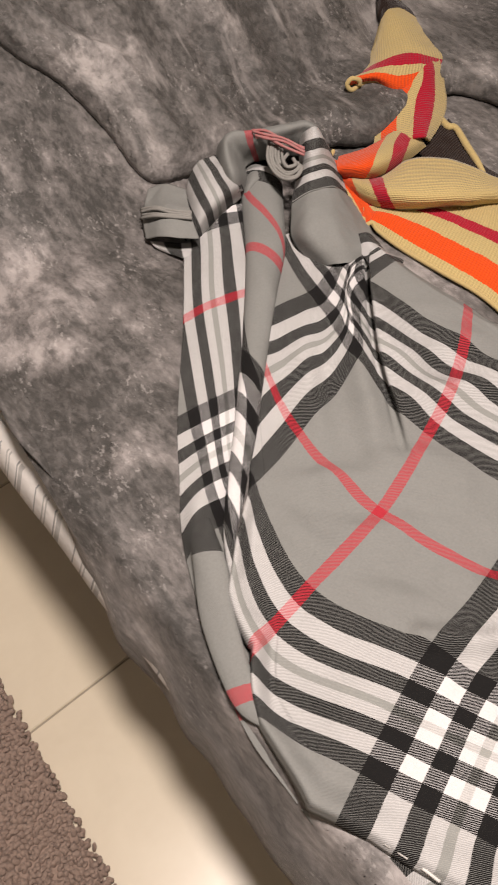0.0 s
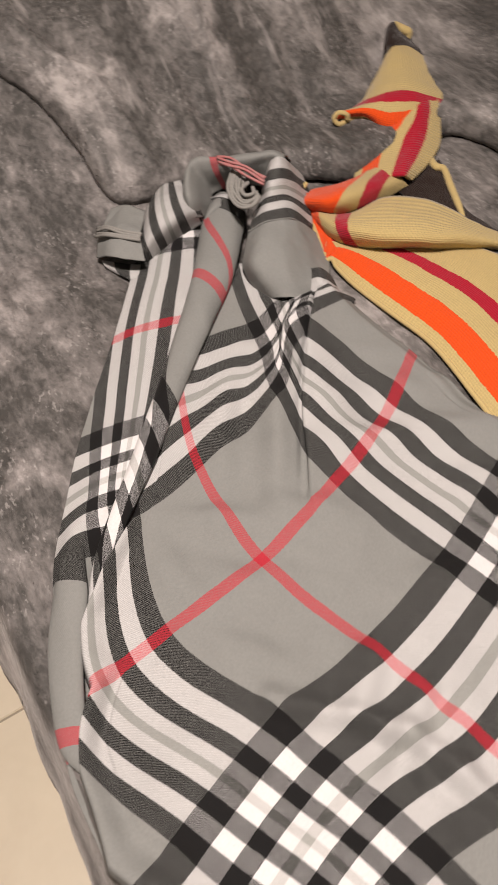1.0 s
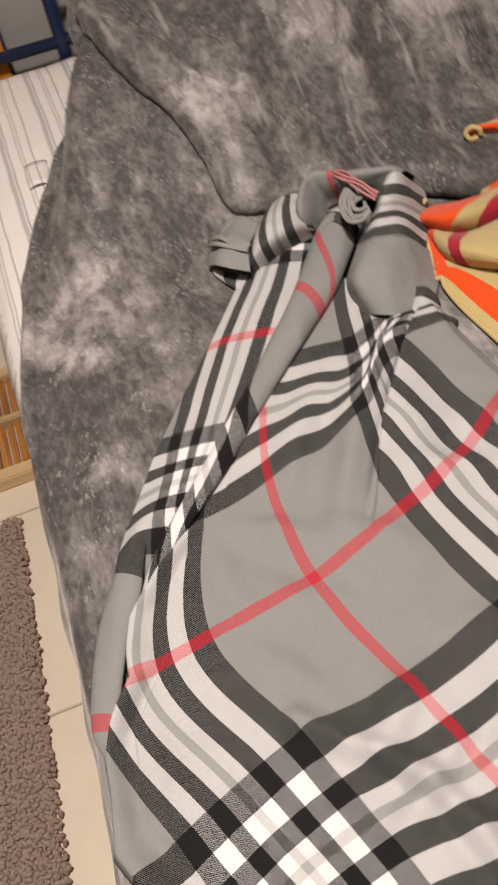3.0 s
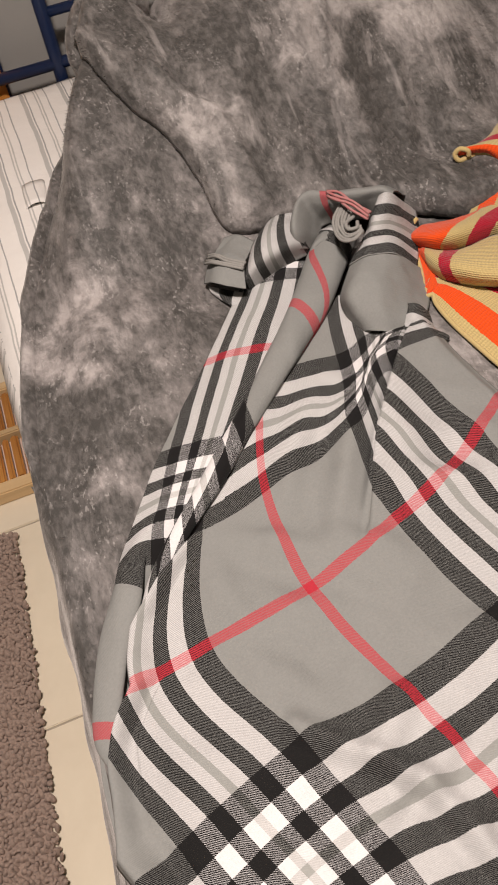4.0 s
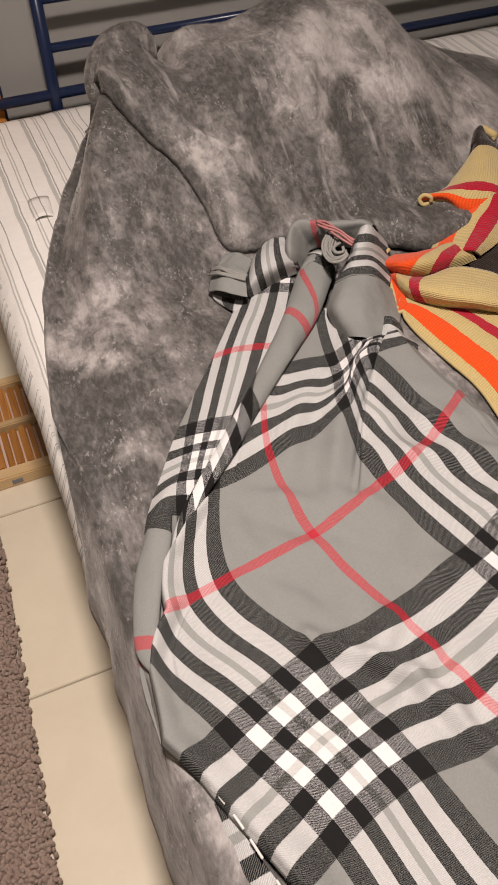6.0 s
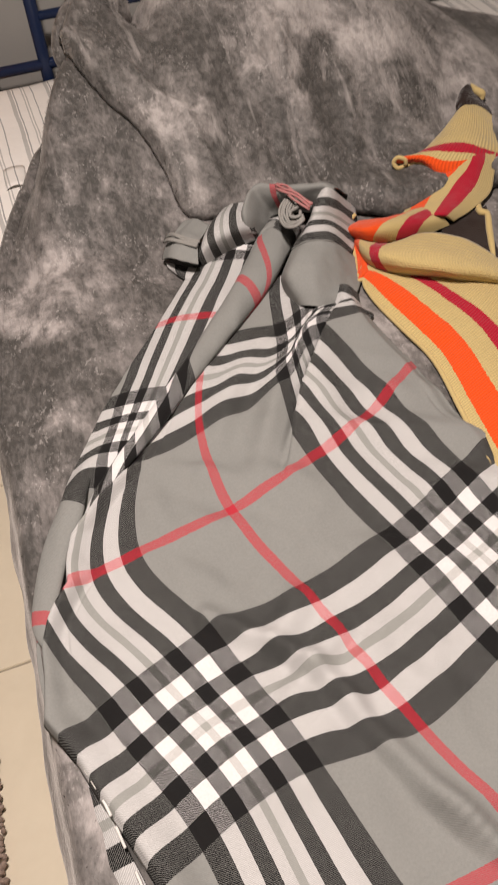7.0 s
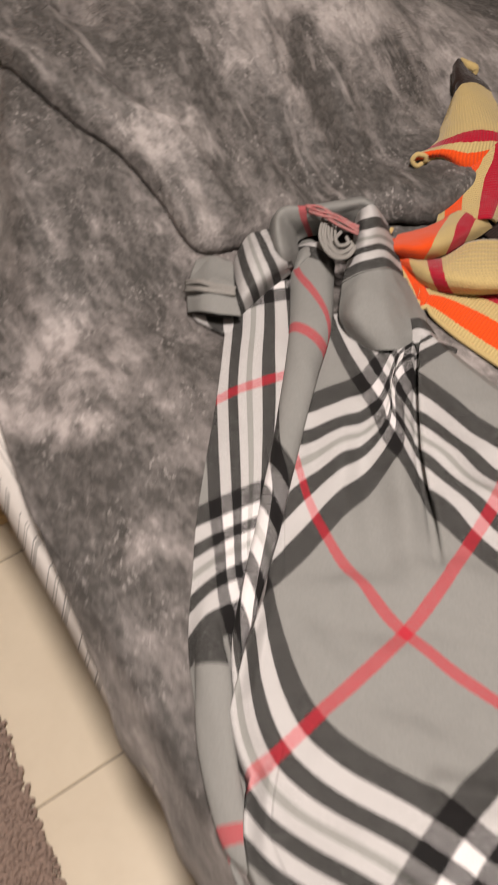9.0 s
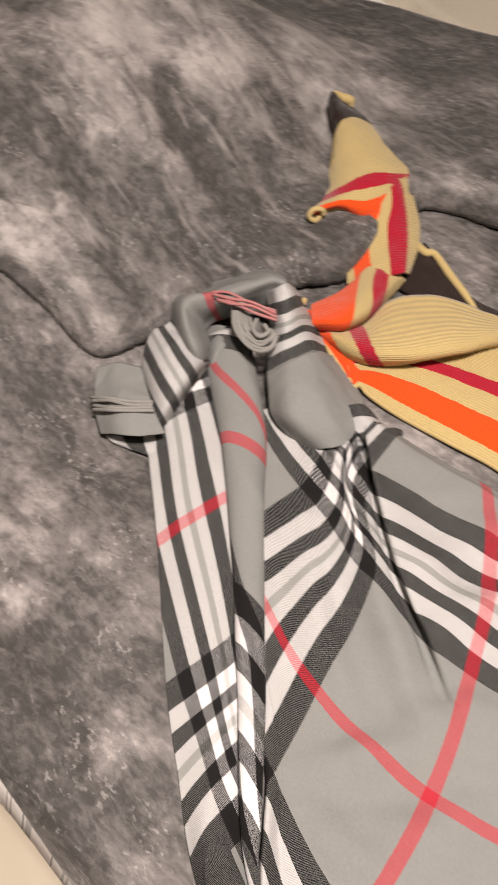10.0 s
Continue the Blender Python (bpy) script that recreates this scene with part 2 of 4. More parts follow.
LOWER, UPPER = (0.47, 0.545, 0.62), (0.475, 0.555, 0.64)
PLUSH = plush_material("grey_plush", (0.062, 0.059, 0.055), (0.44, 0.405, 0.392), LOWER, 0.15, BRUSHED_SHADED_LOWER)
PLUSH_BACK = plush_material("grey_plush_reverse", (0.062, 0.059, 0.055), (0.42, 0.39, 0.375), UPPER, 0.5, BRUSHED_LIT_UPPER)
FIBRE = plush_material("grey_plush_fibre", (0.080, 0.076, 0.071), (0.45, 0.415, 0.402), LOWER, 0.15, BRUSHED_SHADED_LOWER, False)
FIBRE_BACK = plush_material("grey_plush_reverse_fibre", (0.080, 0.076, 0.071), (0.43, 0.40, 0.385), UPPER, 0.5, BRUSHED_LIT_UPPER, False)
PLAID = plaid_material()
SHEET, TILE, RUG = sheet_material(), tile_material(), rug_material()
GROUT = plain("grout", (0.30, 0.26, 0.20), (0.42, 0.37, 0.29), 0.9, 90)
WALL = plain("grey_wall_paint", (0.30, 0.29, 0.275), (0.34, 0.33, 0.31), 0.75, 8, 0.1)
CEIL = plain("white_ceiling_paint", (0.74, 0.73, 0.70), (0.80, 0.79, 0.76), 0.9, 8, 0.1)
STEEL = plain("navy_lacquered_steel", (0.008, 0.016, 0.05), (0.012, 0.024, 0.07), 0.28, 30, 0.05, 0.001)
PINE = wood_material("orange_pine", (0.62, 0.24, 0.045), (0.78, 0.36, 0.08), 0.4, 2, 30)
BAMBOO = wood_material("brown_bamboo", (0.34, 0.12, 0.025), (0.56, 0.26, 0.06), 0.28, 1, 90)
BEECH = wood_material("pale_beech", (0.62, 0.42, 0.21), (0.72, 0.52, 0.29), 0.45, 0, 40)
PINK = plain("pinkish_plywood", (0.62, 0.45, 0.37), (0.72, 0.56, 0.47), 0.6, 30)
YARN = plain("grey_yarn", (0.20, 0.195, 0.18), (0.33, 0.32, 0.30), 0.9, 300, 0.5, 0.001)
REDYARN = plain("red_and_grey_yarn", (0.5, 0.05, 0.06), (0.32, 0.29, 0.27), 0.9, 190, 0.5, 0.001)
PALEYARN = plain("pale_selvedge_yarn", (0.62, 0.6, 0.57), (0.75, 0.73, 0.70), 0.9, 300, 0.5, 0.001)
BEIGE = plain("beige_cotton", (0.56, 0.50, 0.40), (0.66, 0.60, 0.49), 0.9, 120, 0.3, 0.001)
INK = plain("grey_print", (0.16, 0.16, 0.17), (0.22, 0.22, 0.22), 0.6)


# ---------------------------------------------------------------- mesh helpers
def link_mesh(name, verts, faces, material, parent=None, label="", uvs=None, smooth=True):
    me = bpy.data.meshes.new(name)
    me.from_pydata([tuple(map(float, v)) for v in verts], [], faces)
    me.materials.append(material)
    if uvs is not None:
        lay = me.uv_layers.new(name="UVMap")
        idx = np.zeros(len(me.loops), dtype=np.int32)
        me.loops.foreach_get("vertex_index", idx)
        lay.data.foreach_set("uv", np.asarray(uvs, dtype=np.float32)[idx].ravel())
    if smooth:
        me.polygons.foreach_set("use_smooth", [True] * len(me.polygons))
    ob = new(name, me)
    if parent is not None:
        ob.parent = parent
    return tagged(ob, label)


def part(name, bm, material, parent, label="", smooth=True):
    me = bpy.data.meshes.new(name)
    bm.to_mesh(me)
    bm.free()
    me.materials.append(material)
    if smooth:
        me.polygons.foreach_set("use_smooth", [True] * len(me.polygons))
    ob = new(name, me)
    ob.parent = parent
    return tagged(ob, label)


def quads(nv, nu, flip=False):
    i = np.arange(nv - 1)[:, None] * nu + np.arange(nu - 1)[None, :]
    q = np.stack([i, i + 1, i + nu + 1, i + nu], -1).reshape(-1, 4)
    return (q[:, ::-1] if flip else q).tolist()


def hermite(knots, values, t):
    """Smooth curve through values at knots; t is an array."""
    k, v, t = np.asarray(knots, float), np.asarray(values, float), np.asarray(t, float)
    d = np.gradient(v, k, axis=0)
    i = np.clip(np.searchsorted(k, t) - 1, 0, len(k) - 2)
    h = (k[i + 1] - k[i])
    s = (t - k[i]) / h
    if v.ndim > 1:
        sh = (len(t),) + (1,) * (v.ndim - 1)
        s, h = s.reshape(sh), h.reshape(sh)
    return (2 * s**3 - 3 * s**2 + 1) * v[i] + (s**3 - 2 * s**2 + s) * h * d[i] + (-2 * s**3 + 3 * s**2) * v[i + 1] + (s**3 - s**2) * h * d[i + 1]


def step(a, b, x):
    t = np.clip((np.asarray(x, float) - a) / (b - a), 0, 1)
    return t * t * (3 - 2 * t)


def ripple(x, y, scale, seed=0.0):
    """Smooth wrinkles, about -1 to 1."""
    x, y = np.broadcast_arrays(np.asarray(x, float), np.asarray(y, float))
    out = np.empty(x.size)
    for n, (a, b) in enumerate(zip(x.ravel(), y.ravel())):
        out[n] = noise.noise(Vector((a * scale, b * scale, seed)))
    return out.reshape(x.shape)


def thick(ob, depth, offset=-1.0):
    mod = ob.modifiers.new("thickness", "SOLIDIFY")
    mod.thickness, mod.offset, mod.use_rim = depth, offset, True
    return ob


def bed_top(x, y):
    """Height of the lower blanket layer."""
    x, y = np.asarray(x, float), np.asarray(y, float)
    y0 = 0.80 + 0.2 * np.clip(x - 0.6, 0, 1)
    t = np.clip((y - y0) / 0.34, 0, 1)
    rise = 0.5 * t * t * (3 - 2 * t) + 0.5 * t * (2 - t)
    # how high the mound stands, from the open side across the bed
    crest = np.interp(x, [0.3, 0.6, 0.68, 0.78, 0.88, 0.95, 1.01, 1.07, 1.155, 1.25, 1.34], [0.172, 0.162, 0.166, 0.186, 0.200, 0.203, 0.188, 0.150, 0.085, 0.028, 0.0])
    hump = crest * rise * (1 - step(1.27, 1.5, y))
    left = step(0.0, 1.0, (x - edge_x(y)) / 0.10)
    puff = 0.026 * step(0.35, 0.75, y) * (1 - step(0.30, 0.6, x)) * step(0.0, 0.14, x - edge_x(y))
    return 0.586 + puff + hump * (0.02 + 0.98 * left) - 0.016 * (1 - step(0.0, 1.0, (x - edge_x(y)) / 0.10))


def edge_x(y):
    """The blanket's edge along the bed's open side."""
    return np.interp(y, [-0.6, 0.0, 0.3, 0.5, 0.63, 0.75, 0.87, 1.05, 1.24, 1.5], [0.186, 0.188, 0.19, 0.197, 0.210, 0.230, 0.257, 0.318, 0.398, 0.52])


def cloth(name, rows, nu, nv, material, parent, label="", depth=0.0016, base=bed_top, wrinkle=0.0, seed=1.0):
    """A draped piece from a few guide rows of (x, y, height over the bed, u, v)."""
    rows = np.array(rows, float)
    a = hermite(np.arange(len(rows)), rows, np.linspace(0, len(rows) - 1, nv))
    g = hermite(np.arange(rows.shape[1]), a.transpose(1, 0, 2), np.linspace(0, rows.shape[1] - 1, nu)).transpose(1, 0, 2)
    x, y, h = g[..., 0], g[..., 1], g[..., 2]
    z = base(x, y) + h
    if wrinkle:
        z = z + wrinkle * ripple(x, y, 28, seed) + 0.4 * wrinkle * ripple(x, y, 75, seed)
    v = np.stack([x, y, z], -1).reshape(-1, 3)
    ob = link_mesh(name, v, quads(nv, nu), material, parent, label, g[..., 3:5].reshape(-1, 2))
    return thick(ob, depth, 0.0) if depth else ob


def tube(name, points, radius, material, parent, label="", sides=8, taper=None):
    """A round cord or bar along a smooth line."""
    pts = np.array(points, float)
    n = max(2, 6 * (len(pts) - 1) + 1) if len(pts) > 2 else 2
    line = hermite(np.arange(len(pts)), pts, np.linspace(0, len(pts) - 1, n)) if len(pts) > 2 else pts
    tang = np.gradient(line, axis=0)
    tang /= np.linalg.norm(tang, axis=1)[:, None] + 1e-12
    ref = np.array([0, 0, 1.0]) if abs(tang[:, 2]).mean() < 0.8 else np.array([1.0, 0, 0])
    side = np.cross(tang, ref)
    side /= np.linalg.norm(side, axis=1)[:, None] + 1e-12
    up = np.cross(side, tang)
    ang = np.linspace(0, 2 * math.pi, sides, endpoint=False)
    r = np.full(n, radius) if taper is None else radius * np.interp(np.linspace(0, 1, n), np.linspace(0, 1, len(taper)), taper)
    v = line[:, None] + r[:, None, None] * (np.cos(ang)[None, :, None] * side[:, None] + np.sin(ang)[None, :, None] * up[:, None])
    faces = [(i * sides + j, i * sides + (j + 1) % sides, (i + 1) * sides + (j + 1) % sides, (i + 1) * sides + j) for i in range(n - 1) for j in range(sides)]
    faces += [tuple(range(sides))[::-1], tuple((n - 1) * sides + j for j in range(sides))]
    return link_mesh(name, v.reshape(-1, 3), faces, material, parent, label)


def box(bm, lo, hi, bevel=0.0):
    lo, hi = Vector(lo), Vector(hi)
    made = bmesh.ops.create_cube(bm, size=1, matrix=Matrix.Translation((lo + hi) / 2) @ Matrix.Diagonal((*(hi - lo), 1)))
    if bevel:
        edges = list({e for v in made["verts"] for e in v.link_edges})
        bmesh.ops.bevel(bm, geom=edges, offset=bevel, segments=2, affect="EDGES")
    return bm


def slab(name, lo, hi, material, label, category="", kind="structure", bevel=0.0):
    bm = box(bmesh.new(), lo, hi, bevel)
    ob = part(name, bm, material, None, label, smooth=False)
    return tagged(ob, category=category, kind=kind)


def thing(name, where, label, category, group="", kind=""):
    ob = new(name)
    ob.location = where
    ob.empty_display_size = 0.05
    return tagged(ob, label, category, group, kind)


# ---------------------------------------------------------------- room shell
X0, X1, Y0, Y1, TOP = -1.7, 2.3, -1.7, 1.79, 2.5
floor = slab("floor", (X0, Y0, -0.06), (X1, Y1, -0.004), GROUT, "cream tiled floor with thin pale grout lines")
slab("wall_north", (X0 - 0.1, Y1, -0.06), (X1 + 0.1, Y1 + 0.1, TOP), WALL, "plain grey painted wall behind the bed")
slab("wall_south", (X0 - 0.1, Y0 - 0.1, -0.06), (X1 + 0.1, Y0, TOP), WALL, "plain grey painted wall")
slab("wall_west", (X0 - 0.1, Y0, -0.06), (X0, Y1, TOP), WALL, "plain grey painted wall")
slab("wall_east", (X1, Y0, -0.06), (X1 + 0.1, Y1, TOP), WALL, "plain grey painted wall")
slab("ceiling", (X0 - 0.1, Y0 - 0.1, TOP), (X1 + 0.1, Y1 + 0.1, TOP + 0.1), CEIL, "white painted ceiling")
slab("baseboard", (X0, Y1 - 0.012, 0.0), (X1, Y1, 0.075), TILE, "cream tile skirting along the grey wall", bevel=0.003)

# ---------------------------------------------------------------- bed
bed = thing("bed", (0.9, 0.75, 0), "double bed with a navy metal headboard and striped mattress cover", "bed")


def under(ob, parent):
    """Keeps a part where it was modelled when its thing stands elsewhere."""
    ob.parent = parent
    ob.matrix_parent_inverse = Matrix.Translation(-Vector(parent.location))
    return ob


# mattress with a soft rounded edge and slightly sagging cover
def mattress():
    m = 60
    L, R, B, T = 0.178, 1.95, -0.35, 1.69
    rows = []
    for j, y in enumerate(np.linspace(B, T, m)):
        pts = [(L + 0.10, 0.40), (L + 0.04, 0.405), (L + 0.01, 0.43), (L + 0.0, 0.47), (L + 0.015, 0.51), (L + 0.05, 0.53)]
        pts += [(x, 0.535) for x in np.linspace(L + 0.1, R - 0.1, 26)]
        pts += [(R - 0.05, 0.53), (R - 0.015, 0.51), (R, 0.47), (R - 0.01, 0.43), (R - 0.04, 0.405), (R - 0.10, 0.40)]
        sag = 0.02 * step(0.06, 0.0, min(y - B, T - y))
        rows.append([(x + 0.006 * noise.noise(Vector((x * 3, y * 7, z * 9))), y, z - (sag if z > 0.45 else 0) + 0.006 * noise.noise(Vector((x * 9, y * 9, 3.0)))) for x, z in pts])
    v = np.array(rows).reshape(-1, 3)
    k = len(rows[0])
    f = quads(m, k)
    f.append(tuple(range(k))[::-1])
    f.append(tuple((m - 1) * k + i for i in range(k)))
    return link_mesh("mattress", v, f, SHEET, None, "white mattress cover with fine grey stripes")


under(mattress(), bed)
for x in (0.30, 1.84):
    under(tube("side_rail", [(x, -0.33, 0.375), (x, 1.70, 0.375)], 0.02, STEEL, None, "navy lacquered steel tube", 12), bed)
for x in (0.30, 1.84):
    for y in (-0.30, 0.7):
        under(tube("leg", [(x, y, 0.0), (x, y, 0.37)], 0.018, STEEL, None, "", 12), bed)
HB = 1.715
for x in (0.458, 1.88):
    under(tube("headboard_post", [(x, HB, 0.0), (x, HB, 0.96)], 0.0145, STEEL, None, "navy lacquered steel post", 14), bed)
under(tube("headboard_bar", [(0.285, HB, 0.545), (2.02, HB, 0.545)], 0.0125, STEEL, None, "", 14), bed)
for z in (0.648, 0.75, 0.852, 0.945):
    under(tube("headboard_rail", [(0.458, HB, z), (1.88, HB, z)], 0.0105, STEEL, None, "", 12), bed)


# ---------------------------------------------------------------- plush blanket
blanket = thing("blanket", (0.7, 0.6, 0.535), "thick grey plush blanket spread over the bed and folded back", "blanket")


LAYERS = []


def lower_layer():
    ys = np.linspace(-0.55, 1.52, 190)
    rows = []
    for y in ys:
        e = float(edge_x(y))
        hang = 0.032 + 0.128 * float(1 - step(0.34, 0.60, y))
        zt = min(float(bed_top(e + 0.06, y)), 0.602)
        swing = 0.007 * noise.noise(Vector((0, y * 5.0, 2.0))) + 0.006 * noise.noise(Vector((0, y * 17.0, 5.0)))
        swing *= 0.25 + 0.75 * hang / 0.16
        flare = 0.034 * float(step(0.04, 0.16, hang))
        guide = [(e - flare * 0.6 + swing * 1.4, zt - hang), (e - flare * 0.4 + swing, zt - hang * 0.6), (e - 0.003 + swing * 0.5, zt - float(np.interp(hang, [0.032, 0.16], [0.018, 0.062]))),
                 (e + 0.014, zt - 0.010), (e + 0.045, float(bed_top(e + 0.045, y)))]
        g = hermite(np.arange(5), np.array(guide), np.linspace(0, 4, 22))
        inner = np.linspace(e + 0.055, float(np.interp(y, [0.7, 0.95, 1.27, 1.47, 1.52], [1.62, 1.52, 1.41, 1.37, 1.35])), 120)
        rows.append(np.concatenate([np.column_stack([g[:, 0], np.full(22, y), g[:, 1]]), np.column_stack([inner, np.full(120, y), bed_top(inner, y)])]))
    v = np.array(rows)
    v[..., 2] += 0.005 * ripple(v[..., 0], v[..., 1], 9, 3.0) + 0.002 * ripple(v[..., 0], v[..., 1], 26, 7.0)
    LAYERS.append((v, 60000, (0.0, -0.35, 0.90, 1.5)))
    ob = link_mesh("lower_layer", v.reshape(-1, 3), quads(*v.shape[:2]), PLUSH, None, "")
    return under(thick(ob, 0.016), blanket)


lower_layer()


def upper_layer():
    front = np.array([(0.452, 1.15), (0.480, 1.04), (0.528, 0.962), (0.544, 0.895), (0.560, 0.832), (0.66, 0.815), (0.755, 0.80), (0.812, 0.762), (0.88, 0.716), (0.97, 0.715), (1.06, 0.73), (1.09, 0.66), (1.13, 0.44), (1.2, 0.15), (1.25, -0.3)])
    back = np.array([(0.45, 1.36), (0.52, 1.42), (0.6, 1.45), (0.68, 1.46), (0.76, 1.47), (0.86, 1.48), (0.96, 1.48), (1.06, 1.47), (1.15, 1.45), (1.25, 1.40), (1.36, 1.31), (1.45, 1.1), (1.52, 0.7), (1.56, 0.2), (1.58, -0.3)])
    n, m = 260, 90
    s = np.linspace(0, len(front) - 1, n)
    f, b = hermite(np.arange(len(front)), front, s), hermite(np.arange(len(back)), back, s)
    # the folded edge is uneven
    f = f + 0.005 * np.column_stack([ripple(f[:, 0], f[:, 1], 26, 31.0), ripple(f[:, 0], f[:, 1], 26, 37.0)]) + 0.002 * np.column_stack([ripple(f[:, 0], f[:, 1], 110, 41.0), ripple(f[:, 0], f[:, 1], 110, 47.0)])
    t = np.linspace(0, 1, m) ** 1.4
    xy = f[None] * (1 - t[:, None, None]) + b[None] * t[:, None, None]
    x, y = xy[..., 0], xy[..., 1]
    d = np.linalg.norm(xy - f[None], axis=-1)
    lift = 0.036 * np.sqrt(np.clip(1 - (1 - np.clip(d / 0.03, 0, 1)) ** 2, 0, 1))
    z = bed_top(x, y) + 0.004 + lift
    # soft folds that run up over the mound
    fold = np.sin((x - 0.2 * y) * 34 + 2.4 * ripple(x, y, 4, 9.0))
    z += 0.010 * fold * step(0.02, 0.16, d) * (1 - step(1.1, 1.3, x)) + 0.009 * ripple(x, y, 7, 1.0) * step(0.0, 0.1, d)
    # single creases: ridges and hollows along their lines
    for line, height, width in (
        ([(0.537, 1.048), (0.569, 0.982), (0.598, 0.939), (0.619, 0.837)], 0.012, 0.010),
        ([(0.802, 1.057), (0.779, 0.981), (0.768, 0.918)], 0.012, 0.014),
        ([(0.736, 0.947), (0.731, 0.903), (0.739, 0.866), (0.747, 0.824)], -0.020, 0.016),
        ([(0.89, 0.966), (0.867, 0.883), (0.85, 0.777)], 0.009, 0.014),
    ):
        pts = hermite(np.arange(len(line)), np.array(line), np.linspace(0, len(line) - 1, 40))
        gap = np.sqrt(((x[..., None] - pts[:, 0]) ** 2 + (y[..., None] - pts[:, 1]) ** 2).min(-1))
        z += height * np.exp(-((gap / width) ** 2))
    # the crease beside the knit and the corner roll
    z -= 0.028 * np.exp(-(((x - 0.764) / 0.018) ** 2)) * step(0.80, 0.86, y) * (1 - step(0.9, 1.02, y))
    z += 0.018 * np.exp(-(((x - 0.53) / 0.05) ** 2) - ((y - 1.25) / 0.07) ** 2)
    z -= 0.035 * np.exp(-(((x - 0.60) / 0.022) ** 2) - ((y - 1.27) / 0.10) ** 2)
    v = np.stack([x, y, z], -1)
    LAYERS.append((v, 70000, (0.4, 0.6, 1.6, 1.5)))
    ob = link_mesh("upper_layer", v.reshape(-1, 3), quads(m, n, True), PLUSH_BACK, None, "")
    return under(thick(ob, 0.02, 1.0), blanket)


upper_layer()


def corner_roll():
    """The rolled corner of the upper layer, a soft lobe at the head end."""
    line = np.array([(0.462, 1.135, 0.725), (0.470, 1.205, 0.742), (0.502, 1.255, 0.768), (0.540, 1.280, 0.780), (0.566, 1.30, 0.766), (0.588, 1.325, 0.720)])
    rad = np.array([0.006, 0.032, 0.044, 0.045, 0.038, 0.02])
    p = hermite(np.arange(6), line, np.linspace(0, 5, 40))
    r = hermite(np.arange(6), rad, np.linspace(0, 5, 40))
    d = np.gradient(p, axis=0)
    d /= np.linalg.norm(d, axis=1)[:, None]
    side = np.cross(d, (0, 0, 1.0))
    side /= np.linalg.norm(side, axis=1)[:, None]
    up = np.cross(side, d)
    a = np.linspace(0, 2 * math.pi, 29)
    v = p[:, None] + r[:, None, None] * (np.cos(a)[None, :, None] * side[:, None] + np.sin(a)[None, :, None] * up[:, None])
    v += (0.007 * ripple(v[..., 0] + v[..., 2], v[..., 1], 16, 8.0))[..., None] * up[:, None]
    LAYERS.append((v, 9000, (0.3, 1.0, 0.8, 1.5)))
    ob = link_mesh("corner_roll", v.reshape(-1, 3), quads(40, 29), PLUSH_BACK, None, "")
    return under(ob, blanket)


corner_roll()


def pile(layers, material, seed):
    """Short fibres all over the plush, leaning with the nap."""
    g = np.random.default_rng(seed)
    out, ups = [], []
    for grid, count, (x0, y0, x1, y1) in layers:
        a, b = grid[1:, :-1] - grid[:-1, :-1], grid[:-1, 1:] - grid[:-1, :-1]
        n = np.cross(b, a)
        area = np.linalg.norm(n, axis=-1)
        n = n / (area[..., None] + 1e-12)
        n[n[..., 2] < -0.2] *= -1
        c = grid[:-1, :-1]
        w = area * ((c[..., 0] > x0) & (c[..., 0] < x1) & (c[..., 1] > y0) & (c[..., 1] < y1))
        # worn short on the hanging edge
        w = w * (c[..., 2] > 0.565)
        # none where the plaid cloth lies on it
        w = w * ~((c[..., 0] > 0.33) & (c[..., 0] < 0.70) & (c[..., 1] < 0.40))
        i = g.choice(area.size, count, p=(w / w.sum()).ravel())
        r, s = g.random(count)[:, None], g.random(count)[:, None]
        p = c.reshape(-1, 3)[i] + r * a.reshape(-1, 3)[i] + s * b.reshape(-1, 3)[i]
        nn = n.reshape(-1, 3)[i]
        nap = 2.2 * np.sin(p[:, 0] * 11 + 2.0 * np.sin(p[:, 1] * 9)) + 1.6 * np.sin(p[:, 1] * 13 + p[:, 0] * 5) + g.normal(0, 0.7, count)
        lean = np.column_stack([np.cos(nap), np.sin(nap), np.zeros(count)])
        tip = p + (nn * g.uniform(0.35, 1.0, count)[:, None] + lean * g.uniform(0.3, 0.9, count)[:, None]) * g.uniform(0.0018, 0.0040, count)[:, None]
        side = np.cross(tip - p, g.normal(0, 1, (count, 3)))
        side *= 0.00034 / (np.linalg.norm(side, axis=1)[:, None] + 1e-12)
        flip = np.einsum("ij,ij->i", np.cross(2 * side, tip - p + side), nn) < 0
        side[flip] *= -1
        out.append(np.stack([p - side, p + side, tip], 1).reshape(-1, 3))
        ups.append(np.repeat(nn, 3, axis=0))
    v = np.concatenate(out)
    me = bpy.data.meshes.new("nap")
    k = len(v)
    me.vertices.add(k)
    me.vertices.foreach_set("co", v.astype(np.float32).ravel())
    me.loops.add(k)
    me.loops.foreach_set("vertex_index", np.arange(k, dtype=np.int32))
    me.polygons.add(k // 3)
    me.polygons.foreach_set("loop_start", np.arange(0, k, 3, dtype=np.int32))
    me.update(calc_edges=True)
    me.polygons.foreach_set("use_smooth", [True] * (k // 3))
    me.normals_split_custom_set_from_vertices(np.concatenate(ups).tolist())
    me.materials.append(material)
    ob = under(new("nap", me), blanket)
    return tagged(ob, "short soft grey plush fibres", kind="stuff")


pile(LAYERS[:1], FIBRE, 7)
pile(LAYERS[1:], FIBRE_BACK, 8)


